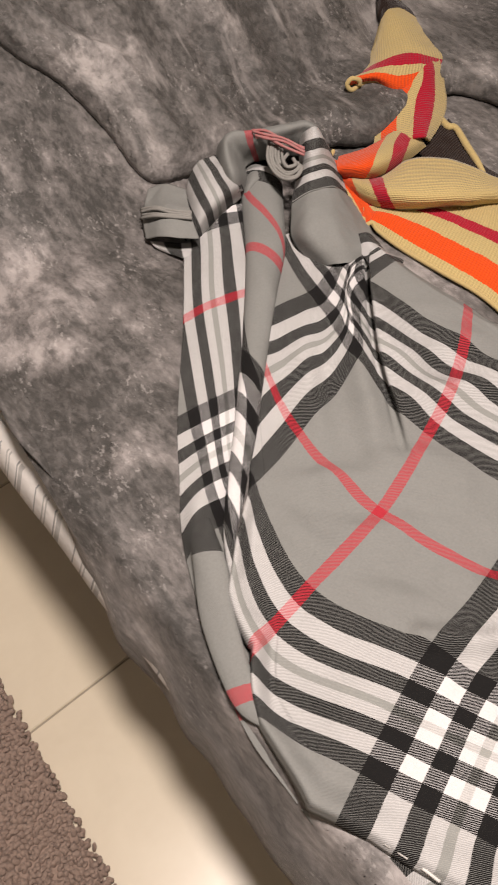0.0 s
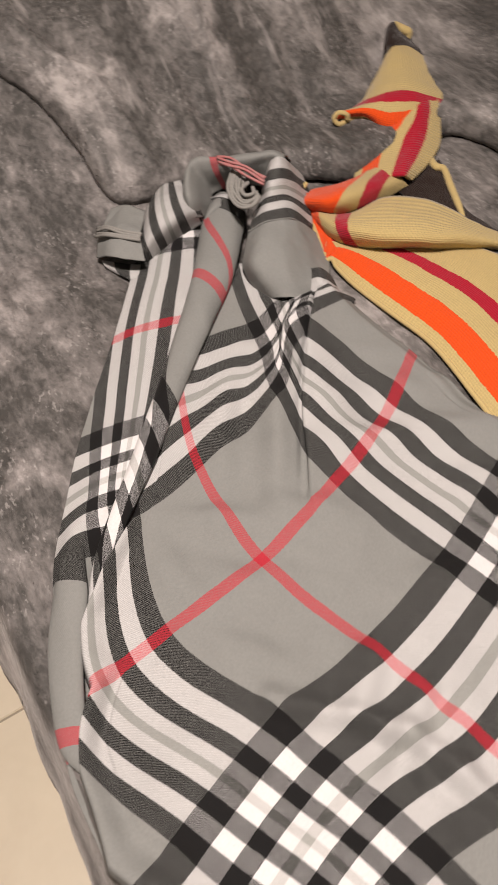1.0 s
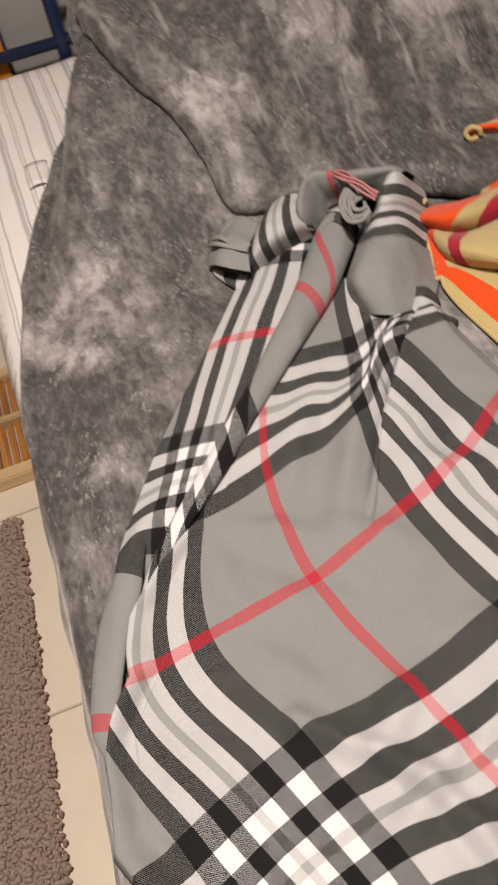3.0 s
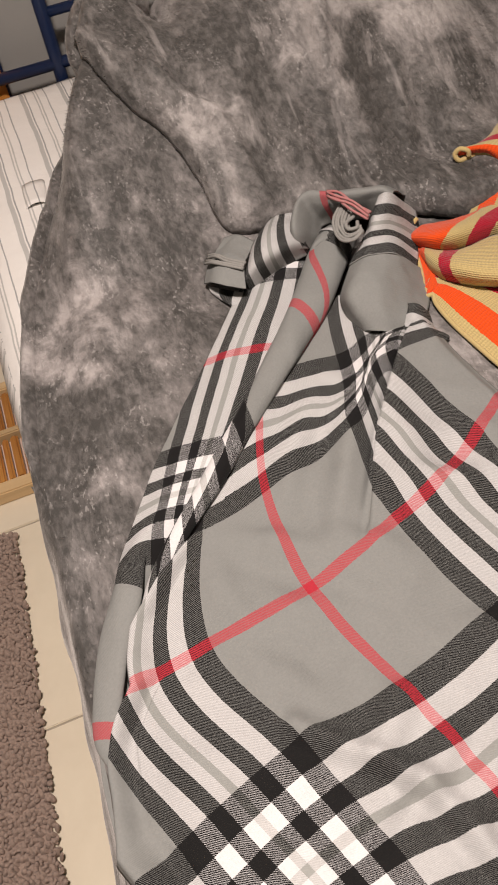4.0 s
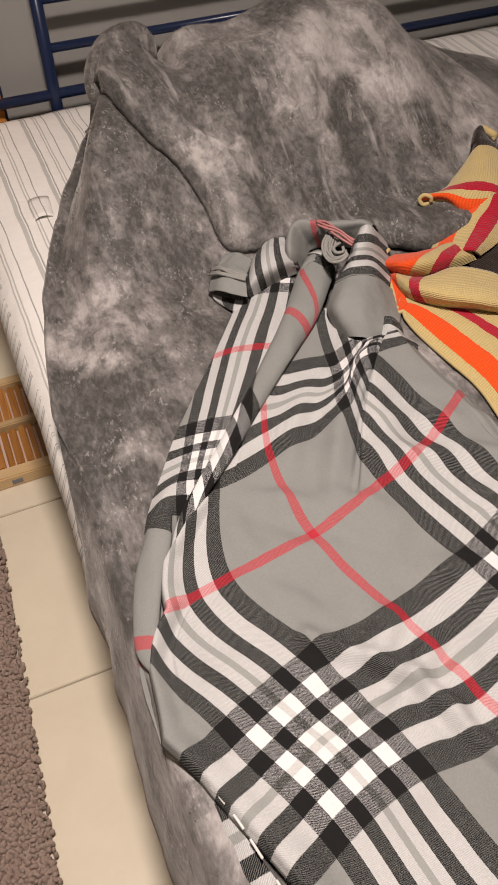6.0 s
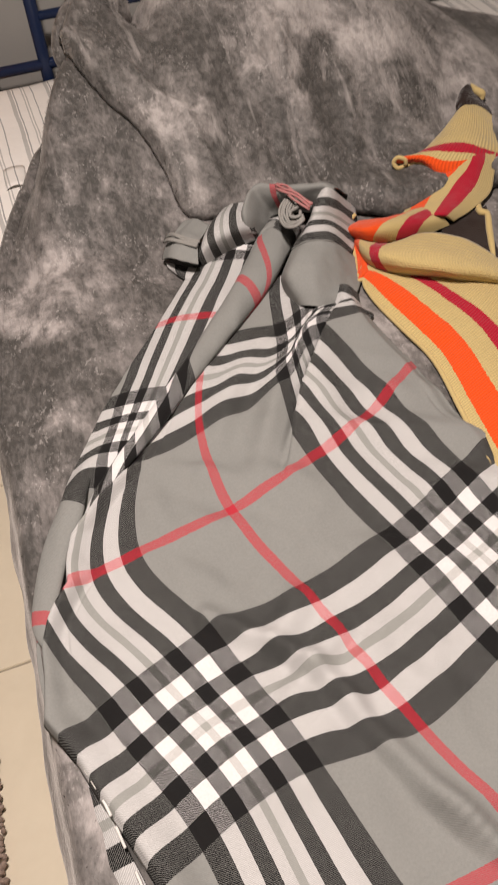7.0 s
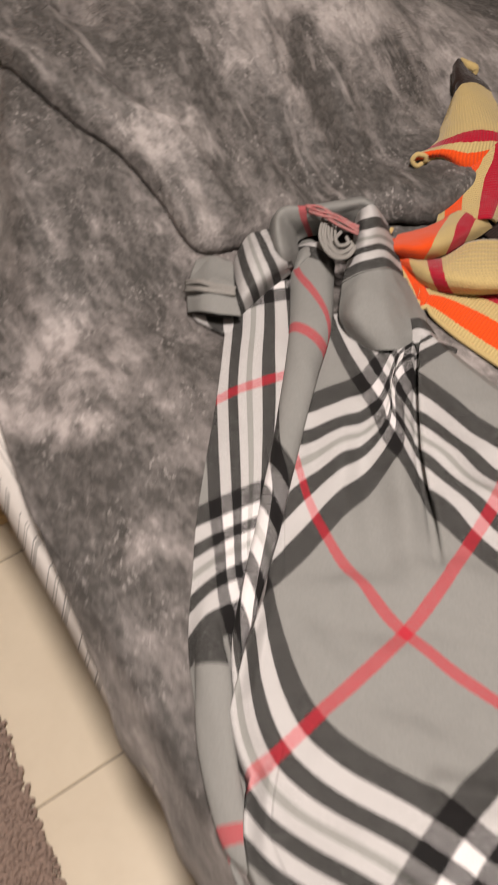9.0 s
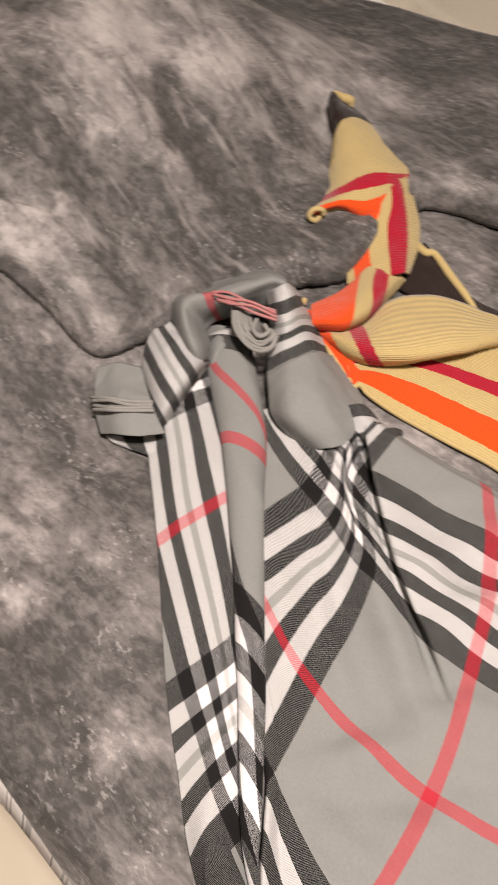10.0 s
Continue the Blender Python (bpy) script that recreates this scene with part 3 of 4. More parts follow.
# ---------------------------------------------------------------- plaid scarf
scarf = thing("plaid_scarf", (0.45, 0.3, 0.59), "grey plaid twill scarf with black, white and red stripes, gathered together", "scarf")
GU = [-0.9, -0.6, -0.32, 0, 0.32, 0.6, 0.9]
GV = [-1.5, -1, -0.67, -0.33, 0, 0.33, 0.6, 0.85, 1.15]
GX = [[0.308, 0.393, 0.485, 0.599, 0.694, 0.776, 0.865], [0.272, 0.349, 0.436, 0.553, 0.646, 0.727, 0.816], [0.246, 0.33, 0.408, 0.51, 0.612, 0.697, 0.788], [0.206, 0.282, 0.367, 0.473, 0.582, 0.67, 0.76], [0.183, 0.229, 0.318, 0.435, 0.552, 0.641, 0.741], [0.258, 0.302, 0.36, 0.441, 0.562, 0.624, 0.727], [0.332, 0.373, 0.415, 0.481, 0.587, 0.655, 0.727], [0.396, 0.428, 0.467, 0.527, 0.616, 0.684, 0.736], [0.457, 0.487, 0.527, 0.587, 0.663, 0.721, 0.766]]
GY = [[-0.347, -0.338, -0.332, -0.323, -0.293, -0.264, -0.232], [-0.16, -0.147, -0.14, -0.132, -0.101, -0.072, -0.045], [-0.055, -0.018, -0.002, -0.003, 0.032, 0.065, 0.088], [0.074, 0.1, 0.126, 0.14, 0.169, 0.205, 0.246], [0.226, 0.242, 0.255, 0.27, 0.307, 0.346, 0.415], [0.375, 0.378, 0.39, 0.41, 0.439, 0.5, 0.523], [0.466, 0.474, 0.494, 0.519, 0.504, 0.541, 0.558], [0.521, 0.547, 0.577, 0.608, 0.612, 0.603, 0.59], [0.6, 0.629, 0.665, 0.705, 0.71, 0.688, 0.649]]


def scarf_xy(u, v):
    """Where the flat-lying cloth's point (u, v), in pattern periods, comes to lie."""
    out = []
    for tab in (GX, GY):
        rows = hermite(GV, tab, v.ravel())
        k = np.array(GU)
        d = np.gradient(rows, k, axis=1)
        i = np.clip(np.searchsorted(k, u.ravel()) - 1, 0, len(k) - 2)
        n = np.arange(len(i))
        h = k[i + 1] - k[i]
        s = (u.ravel() - k[i]) / h
        out.append(((2 * s**3 - 3 * s**2 + 1) * rows[n, i] + (s**3 - 2 * s**2 + s) * h * d[n, i] + (-2 * s**3 + 3 * s**2) * rows[n, i + 1] + (s**3 - s**2) * h * d[n, i + 1]).reshape(u.shape))
    return out


def main_panel():
    nu, nv = 260, 330
    v1 = np.linspace(-1.45, 0.95, nv)
    lo = np.interp(v1, [-1.45, -0.36, -0.24, -0.1, 0.0, 0.13, 0.22, 0.3, 0.4, 0.5, 0.7, 1.12], [-0.83, -0.86, -0.90, -0.74, -0.54, -0.55, -0.46, -0.33, -0.24, -0.14, -0.02, 0.1])
    hi = np.full(nv, 0.87)
    s = np.linspace(0, 1, nu)
    u = lo[:, None] + s[None] * (hi - lo)[:, None]
    v = np.repeat(v1[:, None], nu, 1)
    x, y = scarf_xy(u, v)
    z = bed_top(x, y) + 0.010
    # broad soft wrinkles, a pleat towards the gathered end, edges that come down on the blanket
    z += 0.006 * ripple(x * 1.0 + y * 0.5, y - x, 9, 4.0) + 0.003 * ripple(x + y, (y - x) * 0.4, 30, 6.0)
    # one deep pleat: a soft swell that drops off sharply on its far side
    px = np.interp(y, [0.30, 0.34, 0.38, 0.417, 0.45, 0.49, 0.55], [0.508, 0.536, 0.562, 0.586, 0.612, 0.645, 0.70])
    d = x - px
    depth = step(0.27, 0.40, y) * (1 - step(0.52, 0.58, y))
    z += depth * (0.020 * step(0.0, 0.007, d) * np.exp(-((np.clip(d, 0, 1) / 0.062) ** 1.5)) - 0.020 * np.exp(-(((d + 0.005) / 0.006) ** 2)))
    z += depth * (0.017 * np.exp(-(((d + 0.036) / 0.020) ** 2)) + 0.007 * np.exp(-(((d + 0.105) / 0.018) ** 2)))
    z += step(0.34, 0.46, y) * 0.0028 * np.sin((x - 0.75 * y) * 95 + 2 * ripple(x, y, 7, 12.0)) * (1 - step(0.0, 0.01, d)) * (1 - step(0.16, 0.24, -d))
    # sharp creases that wander over the open cloth
    open_part = step(0.10, 0.25, s)[None] * (1 - step(0.30, 0.42, y))
    for ang, sc, am, sd in ((0.55, 13, 0.0055, 21.0), (2.1, 15, 0.0035, 22.0), (1.3, 11, 0.0045, 23.0)):
        c, q = math.cos(ang), math.sin(ang)
        n = ripple((c * x + q * y) * 1.0, (c * y - q * x) * 0.25, sc, sd)
        z += am * (0.52 - 2.2 * np.sqrt(n * n + 0.003)) * open_part
    # long shallow folds across the open square
    z += 0.0045 * np.sin((0.55 * x + y) * 70 + 3 * ripple(x, y, 5, 2.0)) * step(0.12, 0.22, y) * (1 - step(0.33, 0.42, y)) * step(0.36, 0.42, x)
    run, off = 0.62 * (x - 0.44) - 0.78 * (y - 0.08), 0.78 * (x - 0.44) + 0.62 * (y - 0.08)
    z += 0.006 * np.sin(run * 135 + 1.5 * ripple(x, y, 12, 14.0)) * np.exp(-((run / 0.075) ** 2) - (off / 0.065) ** 2)
    # one long fold that runs down over the stripes, with a hollow beside it
    for line, height, width in (([(0.372, 0.151), (0.408, 0.114), (0.438, 0.082), (0.46, 0.04), (0.47, 0.001), (0.492, -0.051), (0.524, -0.123)], 0.016, 0.013), ([(0.408, 0.091), (0.442, 0.051), (0.455, 0.004), (0.471, -0.051), (0.492, -0.107)], -0.006, 0.012)):
        pts = hermite(np.arange(len(line)), np.array(line), np.linspace(0, len(line) - 1, 50))
        gap = np.full(x.shape, 9.0)
        for ax, ay in pts:
            gap = np.minimum(gap, (x - ax) ** 2 + (y - ay) ** 2)
        z += height * np.exp(-gap / width**2)
    z += 0.014 * (1 - step(0.015, 0.08, s))[None] * (1 - step(0.2, 0.35, v1))[:, None] - 0.014 * (1 - step(0.0, 0.012, s))[None] - 0.009 * step(0.97, 1.0, s)[None]
    z += 0.0005 * open_part - 0.010 * (1 - step(0.0, 0.09, s))[None] * step(0.42, 0.56, v1)[:, None]
    # the pleat laps over the cloth beside it
    x = x - 0.015 * depth * step(0.0, 0.007, d) * np.exp(-np.clip(d, 0, 1) / 0.03)
    # the cloth never sinks into the blanket
    low = bed_top(x, y) + 0.0072
    z = np.where((s > 0.09)[None] & (s < 0.96)[None], low + 0.5 * (z - low + np.sqrt((z - low) ** 2 + 0.00001)), z)
    vv = np.stack([x, y, z], -1)
    ob = link_mesh("main_panel", vv.reshape(-1, 3), quads(nv, nu), PLAID, None, "", np.stack([u, v], -1).reshape(-1, 2))
    return under(thick(ob, 0.0015, 0.0), scarf)


main_panel()


def piece(name, rows, nu, nv, label="", wrinkle=0.0015, seed=1.0, mat=None, owner=None, depth=0.0016):
    return under(cloth(name, rows, nu, nv, mat or PLAID, None, label, depth, bed_top, wrinkle, seed), owner or scarf)


# layer along the open side of the bed, seen beside the rolled fold
piece("side_panel", [
    [(0.196, 0.125, -0.012, -0.93, -0.20), (0.208, 0.132, -0.006, -0.85, -0.16), (0.222, 0.138, -0.006, -0.78, -0.12)],
    [(0.203, 0.216, -0.002, -0.93, 0.0), (0.222, 0.222, 0.004, -0.84, 0.035), (0.245, 0.232, -0.006, -0.74, 0.08)],
    [(0.256, 0.358, 0.002, -0.90, 0.29), (0.278, 0.362, 0.016, -0.80, 0.29), (0.310, 0.362, 0.002, -0.66, 0.29)],
    [(0.309, 0.440, 0.004, -0.83, 0.52), (0.340, 0.432, 0.012, -0.66, 0.50), (0.372, 0.425, 0.008, -0.46, 0.48)],
    [(0.351, 0.498, 0.004, -0.76, 0.71), (0.390, 0.485, 0.012, -0.57, 0.70), (0.432, 0.475, 0.008, -0.38, 0.68)],
    [(0.442, 0.608, 0.004, -0.65, 1.00), (0.482, 0.600, 0.014, -0.50, 1.00), (0.545, 0.592, 0.010, -0.33, 1.00)],
    [(0.505, 0.690, 0.006, -0.63, 1.22), (0.548, 0.680, 0.020, -0.48, 1.22), (0.610, 0.668, 0.014, -0.28, 1.22)],
    [(0.540, 0.735, 0.010, -0.62, 1.36), (0.585, 0.725, 0.028, -0.46, 1.38), (0.645, 0.715, 0.02, -0.25, 1.40)],
], 60, 170)

# rolled fold, a flattened tube that tapers away from the gathered end
roll = [
    (0.68, 0.745, 0.023, 1.38, -0.06, 0.27),
    (0.647, 0.704, 0.0225, 1.24, -0.1, 0.22),
    (0.592, 0.634, 0.0205, 1.04, -0.22, 0.06),
    (0.547, 0.588, 0.0163, 0.92, -0.27, 0.0),
    (0.504, 0.545, 0.0135, 0.81, -0.34, -0.08),
    (0.464, 0.504, 0.0115, 0.725, -0.38, -0.16),
    (0.426, 0.467, 0.0106, 0.62, -0.42, -0.26),
    (0.39, 0.431, 0.0097, 0.53, -0.43, -0.28),
    (0.355, 0.399, 0.0083, 0.44, -0.44, -0.29),
    (0.322, 0.368, 0.0068, 0.35, -0.46, -0.31),
    (0.293, 0.338, 0.0037, 0.26, -0.5, -0.38),
    (0.262, 0.285, 0.003, 0.13, -0.54, -0.46),
]
edge_roll = [
    (0.293, 0.377, 0.006, 0.345, -0.93, -0.75),
    (0.281, 0.362, 0.012, 0.34, -0.93, -0.75),
    (0.264, 0.329, 0.016, 0.25, -0.93, -0.75),
    (0.238, 0.283, 0.0155, 0.14, -0.93, -0.75),
    (0.215, 0.219, 0.012, 0, -0.93, -0.75),
    (0.214, 0.190, 0.004, -0.06, -0.93, -0.75),
    (0.222, 0.178, 0.0006, -0.09, -0.93, -0.75),
]


def rolled(name, stations, rise=0.72, skew=0.03):
    """A flattened tube of cloth along its stations: x, y, half-width, v, u at both sides."""
    rr = np.array(stations)
    dirs = np.gradient(rr[:, :2], axis=0)
    dirs /= np.linalg.norm(dirs, axis=1)[:, None]
    guide = []
    for (x, y, w, v, ua, ub), (dx, dy) in zip(stations, dirs):
        row = []
        for a in np.linspace(math.pi * 1.15, -math.pi * 0.15, 7):
            o = w * math.cos(a)
            f = (math.pi * 1.15 - a) / (math.pi * 1.3)
            # the side towards the bed's middle is on the right of the roll's way down
            row.append((x - o * dy, y + o * dx, 0.011 + 0.2 * w + rise * w * (0.2 + math.sin(a)), ua + f * (ub - ua), v + skew * math.cos(a)))
        guide.append(row)
    piece(name, guide, 40, 120, wrinkle=0.001)


rolled("rolled_fold", [(x + 0.001, y - 0.001, 1.22 * w, v, ua, ub) for x, y, w, v, ua, ub in roll])
rolled("rolled_edge", edge_roll, 0.5, 0.005)

# turned-under edge that hangs over the bed's open side, with a pale selvedge
piece("turned_edge", [
    [(0.196, 0.120, -0.012, -0.80, -0.22), (0.205, 0.112, -0.002, -0.84, -0.24), (0.222, 0.100, 0.005, -0.88, -0.27)],
    [(0.196, 0.070, -0.020, -0.78, -0.36), (0.208, 0.062, -0.004, -0.83, -0.37), (0.228, 0.055, 0.006, -0.88, -0.38)],
    [(0.203, 0.000, -0.022, -0.78, -0.53), (0.219, -0.005, -0.004, -0.83, -0.54), (0.243, -0.010, 0.006, -0.88, -0.55)],
    [(0.214, -0.060, -0.022, -0.78, -0.68), (0.232, -0.066, -0.004, -0.83, -0.69), (0.258, -0.072, 0.006, -0.88, -0.70)],
    [(0.225, -0.160, -0.022, -0.78, -0.94), (0.245, -0.166, -0.004, -0.83, -0.95), (0.270, -0.172, 0.006, -0.88, -0.96)],
    [(0.240, -0.330, -0.022, -0.78, -1.36), (0.262, -0.336, -0.004, -0.83, -1.37), (0.290, -0.342, 0.006, -0.88, -1.38)],
], 24, 90)


def surf(x, y, h):
    return (x, y, float(bed_top(x, y)) + h)


# gathered end: turned-back flap with slanting stripes
piece("gathered_flap", [
    [(0.645, 0.799, 0.044, 0.33, 0.12), (0.632, 0.755, 0.054, 0.33, 0.15), (0.629, 0.726, 0.050, 0.33, 0.18), (0.641, 0.731, 0.022, 0.33, 0.21)],
    [(0.629, 0.792, 0.052, 0.4, 0.12), (0.611, 0.747, 0.064, 0.4, 0.15), (0.603, 0.716, 0.060, 0.4, 0.18), (0.615, 0.723, 0.026, 0.4, 0.21)],
    [(0.614, 0.800, 0.048, 0.5, 0.12), (0.586, 0.742, 0.066, 0.5, 0.15), (0.574, 0.706, 0.062, 0.5, 0.18), (0.585, 0.715, 0.026, 0.5, 0.21)],
    [(0.584, 0.782, 0.040, 0.6, 0.12), (0.559, 0.731, 0.058, 0.6, 0.15), (0.549, 0.701, 0.054, 0.6, 0.18), (0.560, 0.709, 0.020, 0.6, 0.21)],
    [(0.566, 0.767, 0.024, 0.68, 0.12), (0.545, 0.727, 0.038, 0.68, 0.15), (0.535, 0.703, 0.036, 0.68, 0.18), (0.540, 0.706, 0.008, 0.68, 0.21)],
], 44, 60, wrinkle=0.003, seed=3.0)
# small grey tab with fringe cords lying across it, and the striped end below
piece("side_tab", [
    [(0.544, 0.820, 0.014, 0.1, 0.1), (0.559, 0.800, 0.036, 0.15, 0.1), (0.574, 0.775, 0.038, 0.2, 0.1)],
    [(0.523, 0.800, 0.016, 0.1, 0.15), (0.530, 0.760, 0.042, 0.15, 0.15), (0.550, 0.735, 0.046, 0.2, 0.15)],
    [(0.503, 0.775, 0.016, 0.1, 0.2), (0.512, 0.734, 0.042, 0.15, 0.2), (0.537, 0.711, 0.046, 0.2, 0.2)],
    [(0.489, 0.751, 0.010, 0.1, 0.25), (0.500, 0.708, 0.036, 0.15, 0.25), (0.529, 0.687, 0.034, 0.2, 0.25)],
], 32, 40, wrinkle=0.003, seed=6.0)
piece("striped_end", [
    [(0.494, 0.749, 0.004, 0.37, 0.1), (0.512, 0.724, 0.010, 0.43, 0.1), (0.541, 0.701, 0.012, 0.51, 0.1)],
    [(0.493, 0.739, 0.003, 0.37, 0.13), (0.506, 0.711, 0.009, 0.43, 0.13), (0.525, 0.682, 0.010, 0.51, 0.13)],
    [(0.497, 0.729, 0.001, 0.37, 0.16), (0.505, 0.702, 0.005, 0.43, 0.16), (0.516, 0.676, 0.004, 0.51, 0.16)],
], 24, 20)
under(tube("fringe_cord", [surf(0.510, 0.789, 0.024), surf(0.515, 0.759, 0.044), surf(0.525, 0.738, 0.048), surf(0.542, 0.718, 0.050)], 0.0022, YARN, None, "twisted grey fringe cord", 7), scarf)
under(tube("fringe_cord", [surf(0.507, 0.784, 0.024), surf(0.513, 0.756, 0.044), surf(0.522, 0.734, 0.048), surf(0.539, 0.715, 0.050)], 0.0022, YARN, None, "twisted grey fringe cord", 7), scarf)
under(tube("fringe_cord", [surf(0.504, 0.778, 0.024), surf(0.507, 0.747, 0.044), surf(0.519, 0.730, 0.048), surf(0.537, 0.712, 0.050)], 0.0022, YARN, None, "twisted grey fringe cord", 7), scarf)
under(tube("fringe_cord", [surf(0.500, 0.773, 0.024), surf(0.505, 0.744, 0.044), surf(0.517, 0.727, 0.048), surf(0.535, 0.708, 0.050)], 0.0022, YARN, None, "twisted grey fringe cord", 7), scarf)
# cowl: a deep fold of plain grey cloth standing round the knot
piece("cowl", [
    [(0.624, 0.761, 0.010, 0.1, 0.77), (0.614, 0.726, 0.040, 0.16, 0.77), (0.626, 0.722, 0.040, 0.2, 0.77), (0.653, 0.741, 0.022, 0.25, 0.77)],
    [(0.645, 0.804, 0.010, 0.1, 0.83), (0.618, 0.744, 0.068, 0.16, 0.83), (0.625, 0.729, 0.068, 0.2, 0.83), (0.662, 0.750, 0.028, 0.25, 0.83)],
    [(0.668, 0.832, 0.010, 0.1, 0.89), (0.646, 0.782, 0.076, 0.16, 0.89), (0.650, 0.768, 0.068, 0.2, 0.89), (0.671, 0.767, 0.028, 0.25, 0.89)],
    [(0.688, 0.849, 0.010, 0.1, 0.955), (0.667, 0.786, 0.078, 0.16, 0.955), (0.665, 0.767, 0.070, 0.2, 0.955), (0.684, 0.771, 0.028, 0.25, 0.955)],
    [(0.716, 0.840, 0.010, 0.1, 1.03), (0.689, 0.768, 0.078, 0.16, 1.03), (0.684, 0.758, 0.068, 0.2, 1.03), (0.698, 0.763, 0.032, 0.25, 1.03)],
    [(0.768, 0.832, 0.010, 0.1, 1.13), (0.722, 0.752, 0.082, 0.16, 1.13), (0.716, 0.741, 0.072, 0.2, 1.13), (0.724, 0.752, 0.034, 0.25, 1.13)],
    [(0.807, 0.816, 0.010, 0.1, 1.2), (0.746, 0.736, 0.086, 0.16, 1.2), (0.739, 0.727, 0.076, 0.2, 1.2), (0.738, 0.734, 0.038, 0.25, 1.2)],
    [(0.820, 0.794, 0.012, 0.1, 1.25), (0.759, 0.723, 0.080, 0.16, 1.25), (0.749, 0.712, 0.074, 0.2, 1.25), (0.745, 0.722, 0.042, 0.25, 1.25)],
], 50, 120, wrinkle=0.0028, seed=2.0)
piece("inner_fold", [
    [(0.682, 0.775, 0.022, 0.25, 0.1), (0.686, 0.758, 0.034, 0.27, 0.1), (0.696, 0.745, 0.028, 0.36, 0.1)],
    [(0.654, 0.753, 0.026, 0.2, 0.14), (0.653, 0.730, 0.044, 0.26, 0.14), (0.677, 0.729, 0.034, 0.33, 0.14)],
    [(0.637, 0.742, 0.016, 0.1, 0.18), (0.636, 0.721, 0.034, 0.15, 0.18), (0.660, 0.726, 0.026, 0.2, 0.18)],
    [(0.631, 0.733, 0.006, 0.1, 0.2), (0.634, 0.719, 0.016, 0.15, 0.2), (0.650, 0.719, 0.012, 0.2, 0.2)],
], 36, 50, wrinkle=0.003, seed=5.0)
# striped fold beside the cowl; it runs on into the plain tail
piece("striped_fold", [
    [(0.740, 0.734, 0.066, 0.1, 0.36), (0.733, 0.713, 0.090, 0.15, 0.36), (0.749, 0.711, 0.087, 0.2, 0.36), (0.806, 0.747, 0.021, 0.25, 0.36)],
    [(0.720, 0.712, 0.064, 0.1, 0.43), (0.714, 0.687, 0.088, 0.15, 0.43), (0.739, 0.688, 0.080, 0.2, 0.43), (0.796, 0.722, 0.019, 0.25, 0.43)],
    [(0.702, 0.692, 0.055, 0.1, 0.52), (0.703, 0.670, 0.078, 0.15, 0.52), (0.732, 0.673, 0.067, 0.2, 0.52), (0.779, 0.688, 0.016, 0.25, 0.52)],
    [(0.685, 0.680, 0.047, 0.1, 0.61), (0.696, 0.662, 0.067, 0.15, 0.61), (0.726, 0.659, 0.059, 0.2, 0.61), (0.765, 0.664, 0.014, 0.25, 0.61)],
    [(0.664, 0.663, 0.039, 0.1, 0.715), (0.683, 0.647, 0.057, 0.15, 0.715), (0.715, 0.640, 0.052, 0.2, 0.715), (0.750, 0.642, 0.015, 0.25, 0.715)],
], 44, 80, wrinkle=0.002, seed=11.0)
piece("tail", [
    [(0.667, 0.666, 0.037, 0.08, 0.73), (0.686, 0.650, 0.055, 0.13, 0.73), (0.718, 0.643, 0.050, 0.18, 0.73), (0.748, 0.640, 0.020, 0.23, 0.73), (0.760, 0.643, 0.006, 0.27, 0.73)],
    [(0.653, 0.651, 0.030, 0.08, 0.78), (0.658, 0.626, 0.053, 0.13, 0.78), (0.684, 0.612, 0.053, 0.18, 0.78), (0.711, 0.601, 0.032, 0.23, 0.78), (0.747, 0.603, 0.005, 0.27, 0.78)],
    [(0.635, 0.630, 0.020, 0.08, 0.83), (0.637, 0.602, 0.045, 0.13, 0.83), (0.660, 0.584, 0.047, 0.18, 0.83), (0.687, 0.573, 0.033, 0.23, 0.83), (0.731, 0.575, 0.006, 0.27, 0.83)],
    [(0.631, 0.606, 0.013, 0.08, 0.87), (0.634, 0.584, 0.034, 0.13, 0.87), (0.651, 0.563, 0.037, 0.18, 0.87), (0.676, 0.553, 0.028, 0.23, 0.87), (0.715, 0.560, 0.007, 0.27, 0.87)],
    [(0.636, 0.571, 0.007, 0.08, 0.91), (0.639, 0.558, 0.020, 0.13, 0.91), (0.650, 0.547, 0.023, 0.18, 0.91), (0.672, 0.543, 0.017, 0.23, 0.91), (0.707, 0.557, 0.005, 0.27, 0.91)],
], 60, 90, wrinkle=0.0028, seed=9.0)
piece("raw_tip", [
    [(0.697, 0.582, 0.020, 0.14, 0.31), (0.706, 0.566, 0.030, 0.18, 0.31), (0.723, 0.561, 0.010, 0.22, 0.31)],
    [(0.685, 0.555, 0.020, 0.14, 0.375), (0.696, 0.542, 0.028, 0.18, 0.375), (0.717, 0.534, 0.009, 0.22, 0.375)],
    [(0.679, 0.534, 0.018, 0.14, 0.43), (0.695, 0.522, 0.024, 0.18, 0.43), (0.725, 0.514, 0.007, 0.22, 0.43)],
    [(0.669, 0.516, 0.012, 0.14, 0.45), (0.686, 0.511, 0.014, 0.18, 0.45), (0.712, 0.510, 0.005, 0.22, 0.45)],
], 36, 40, wrinkle=0.004, seed=15.0)
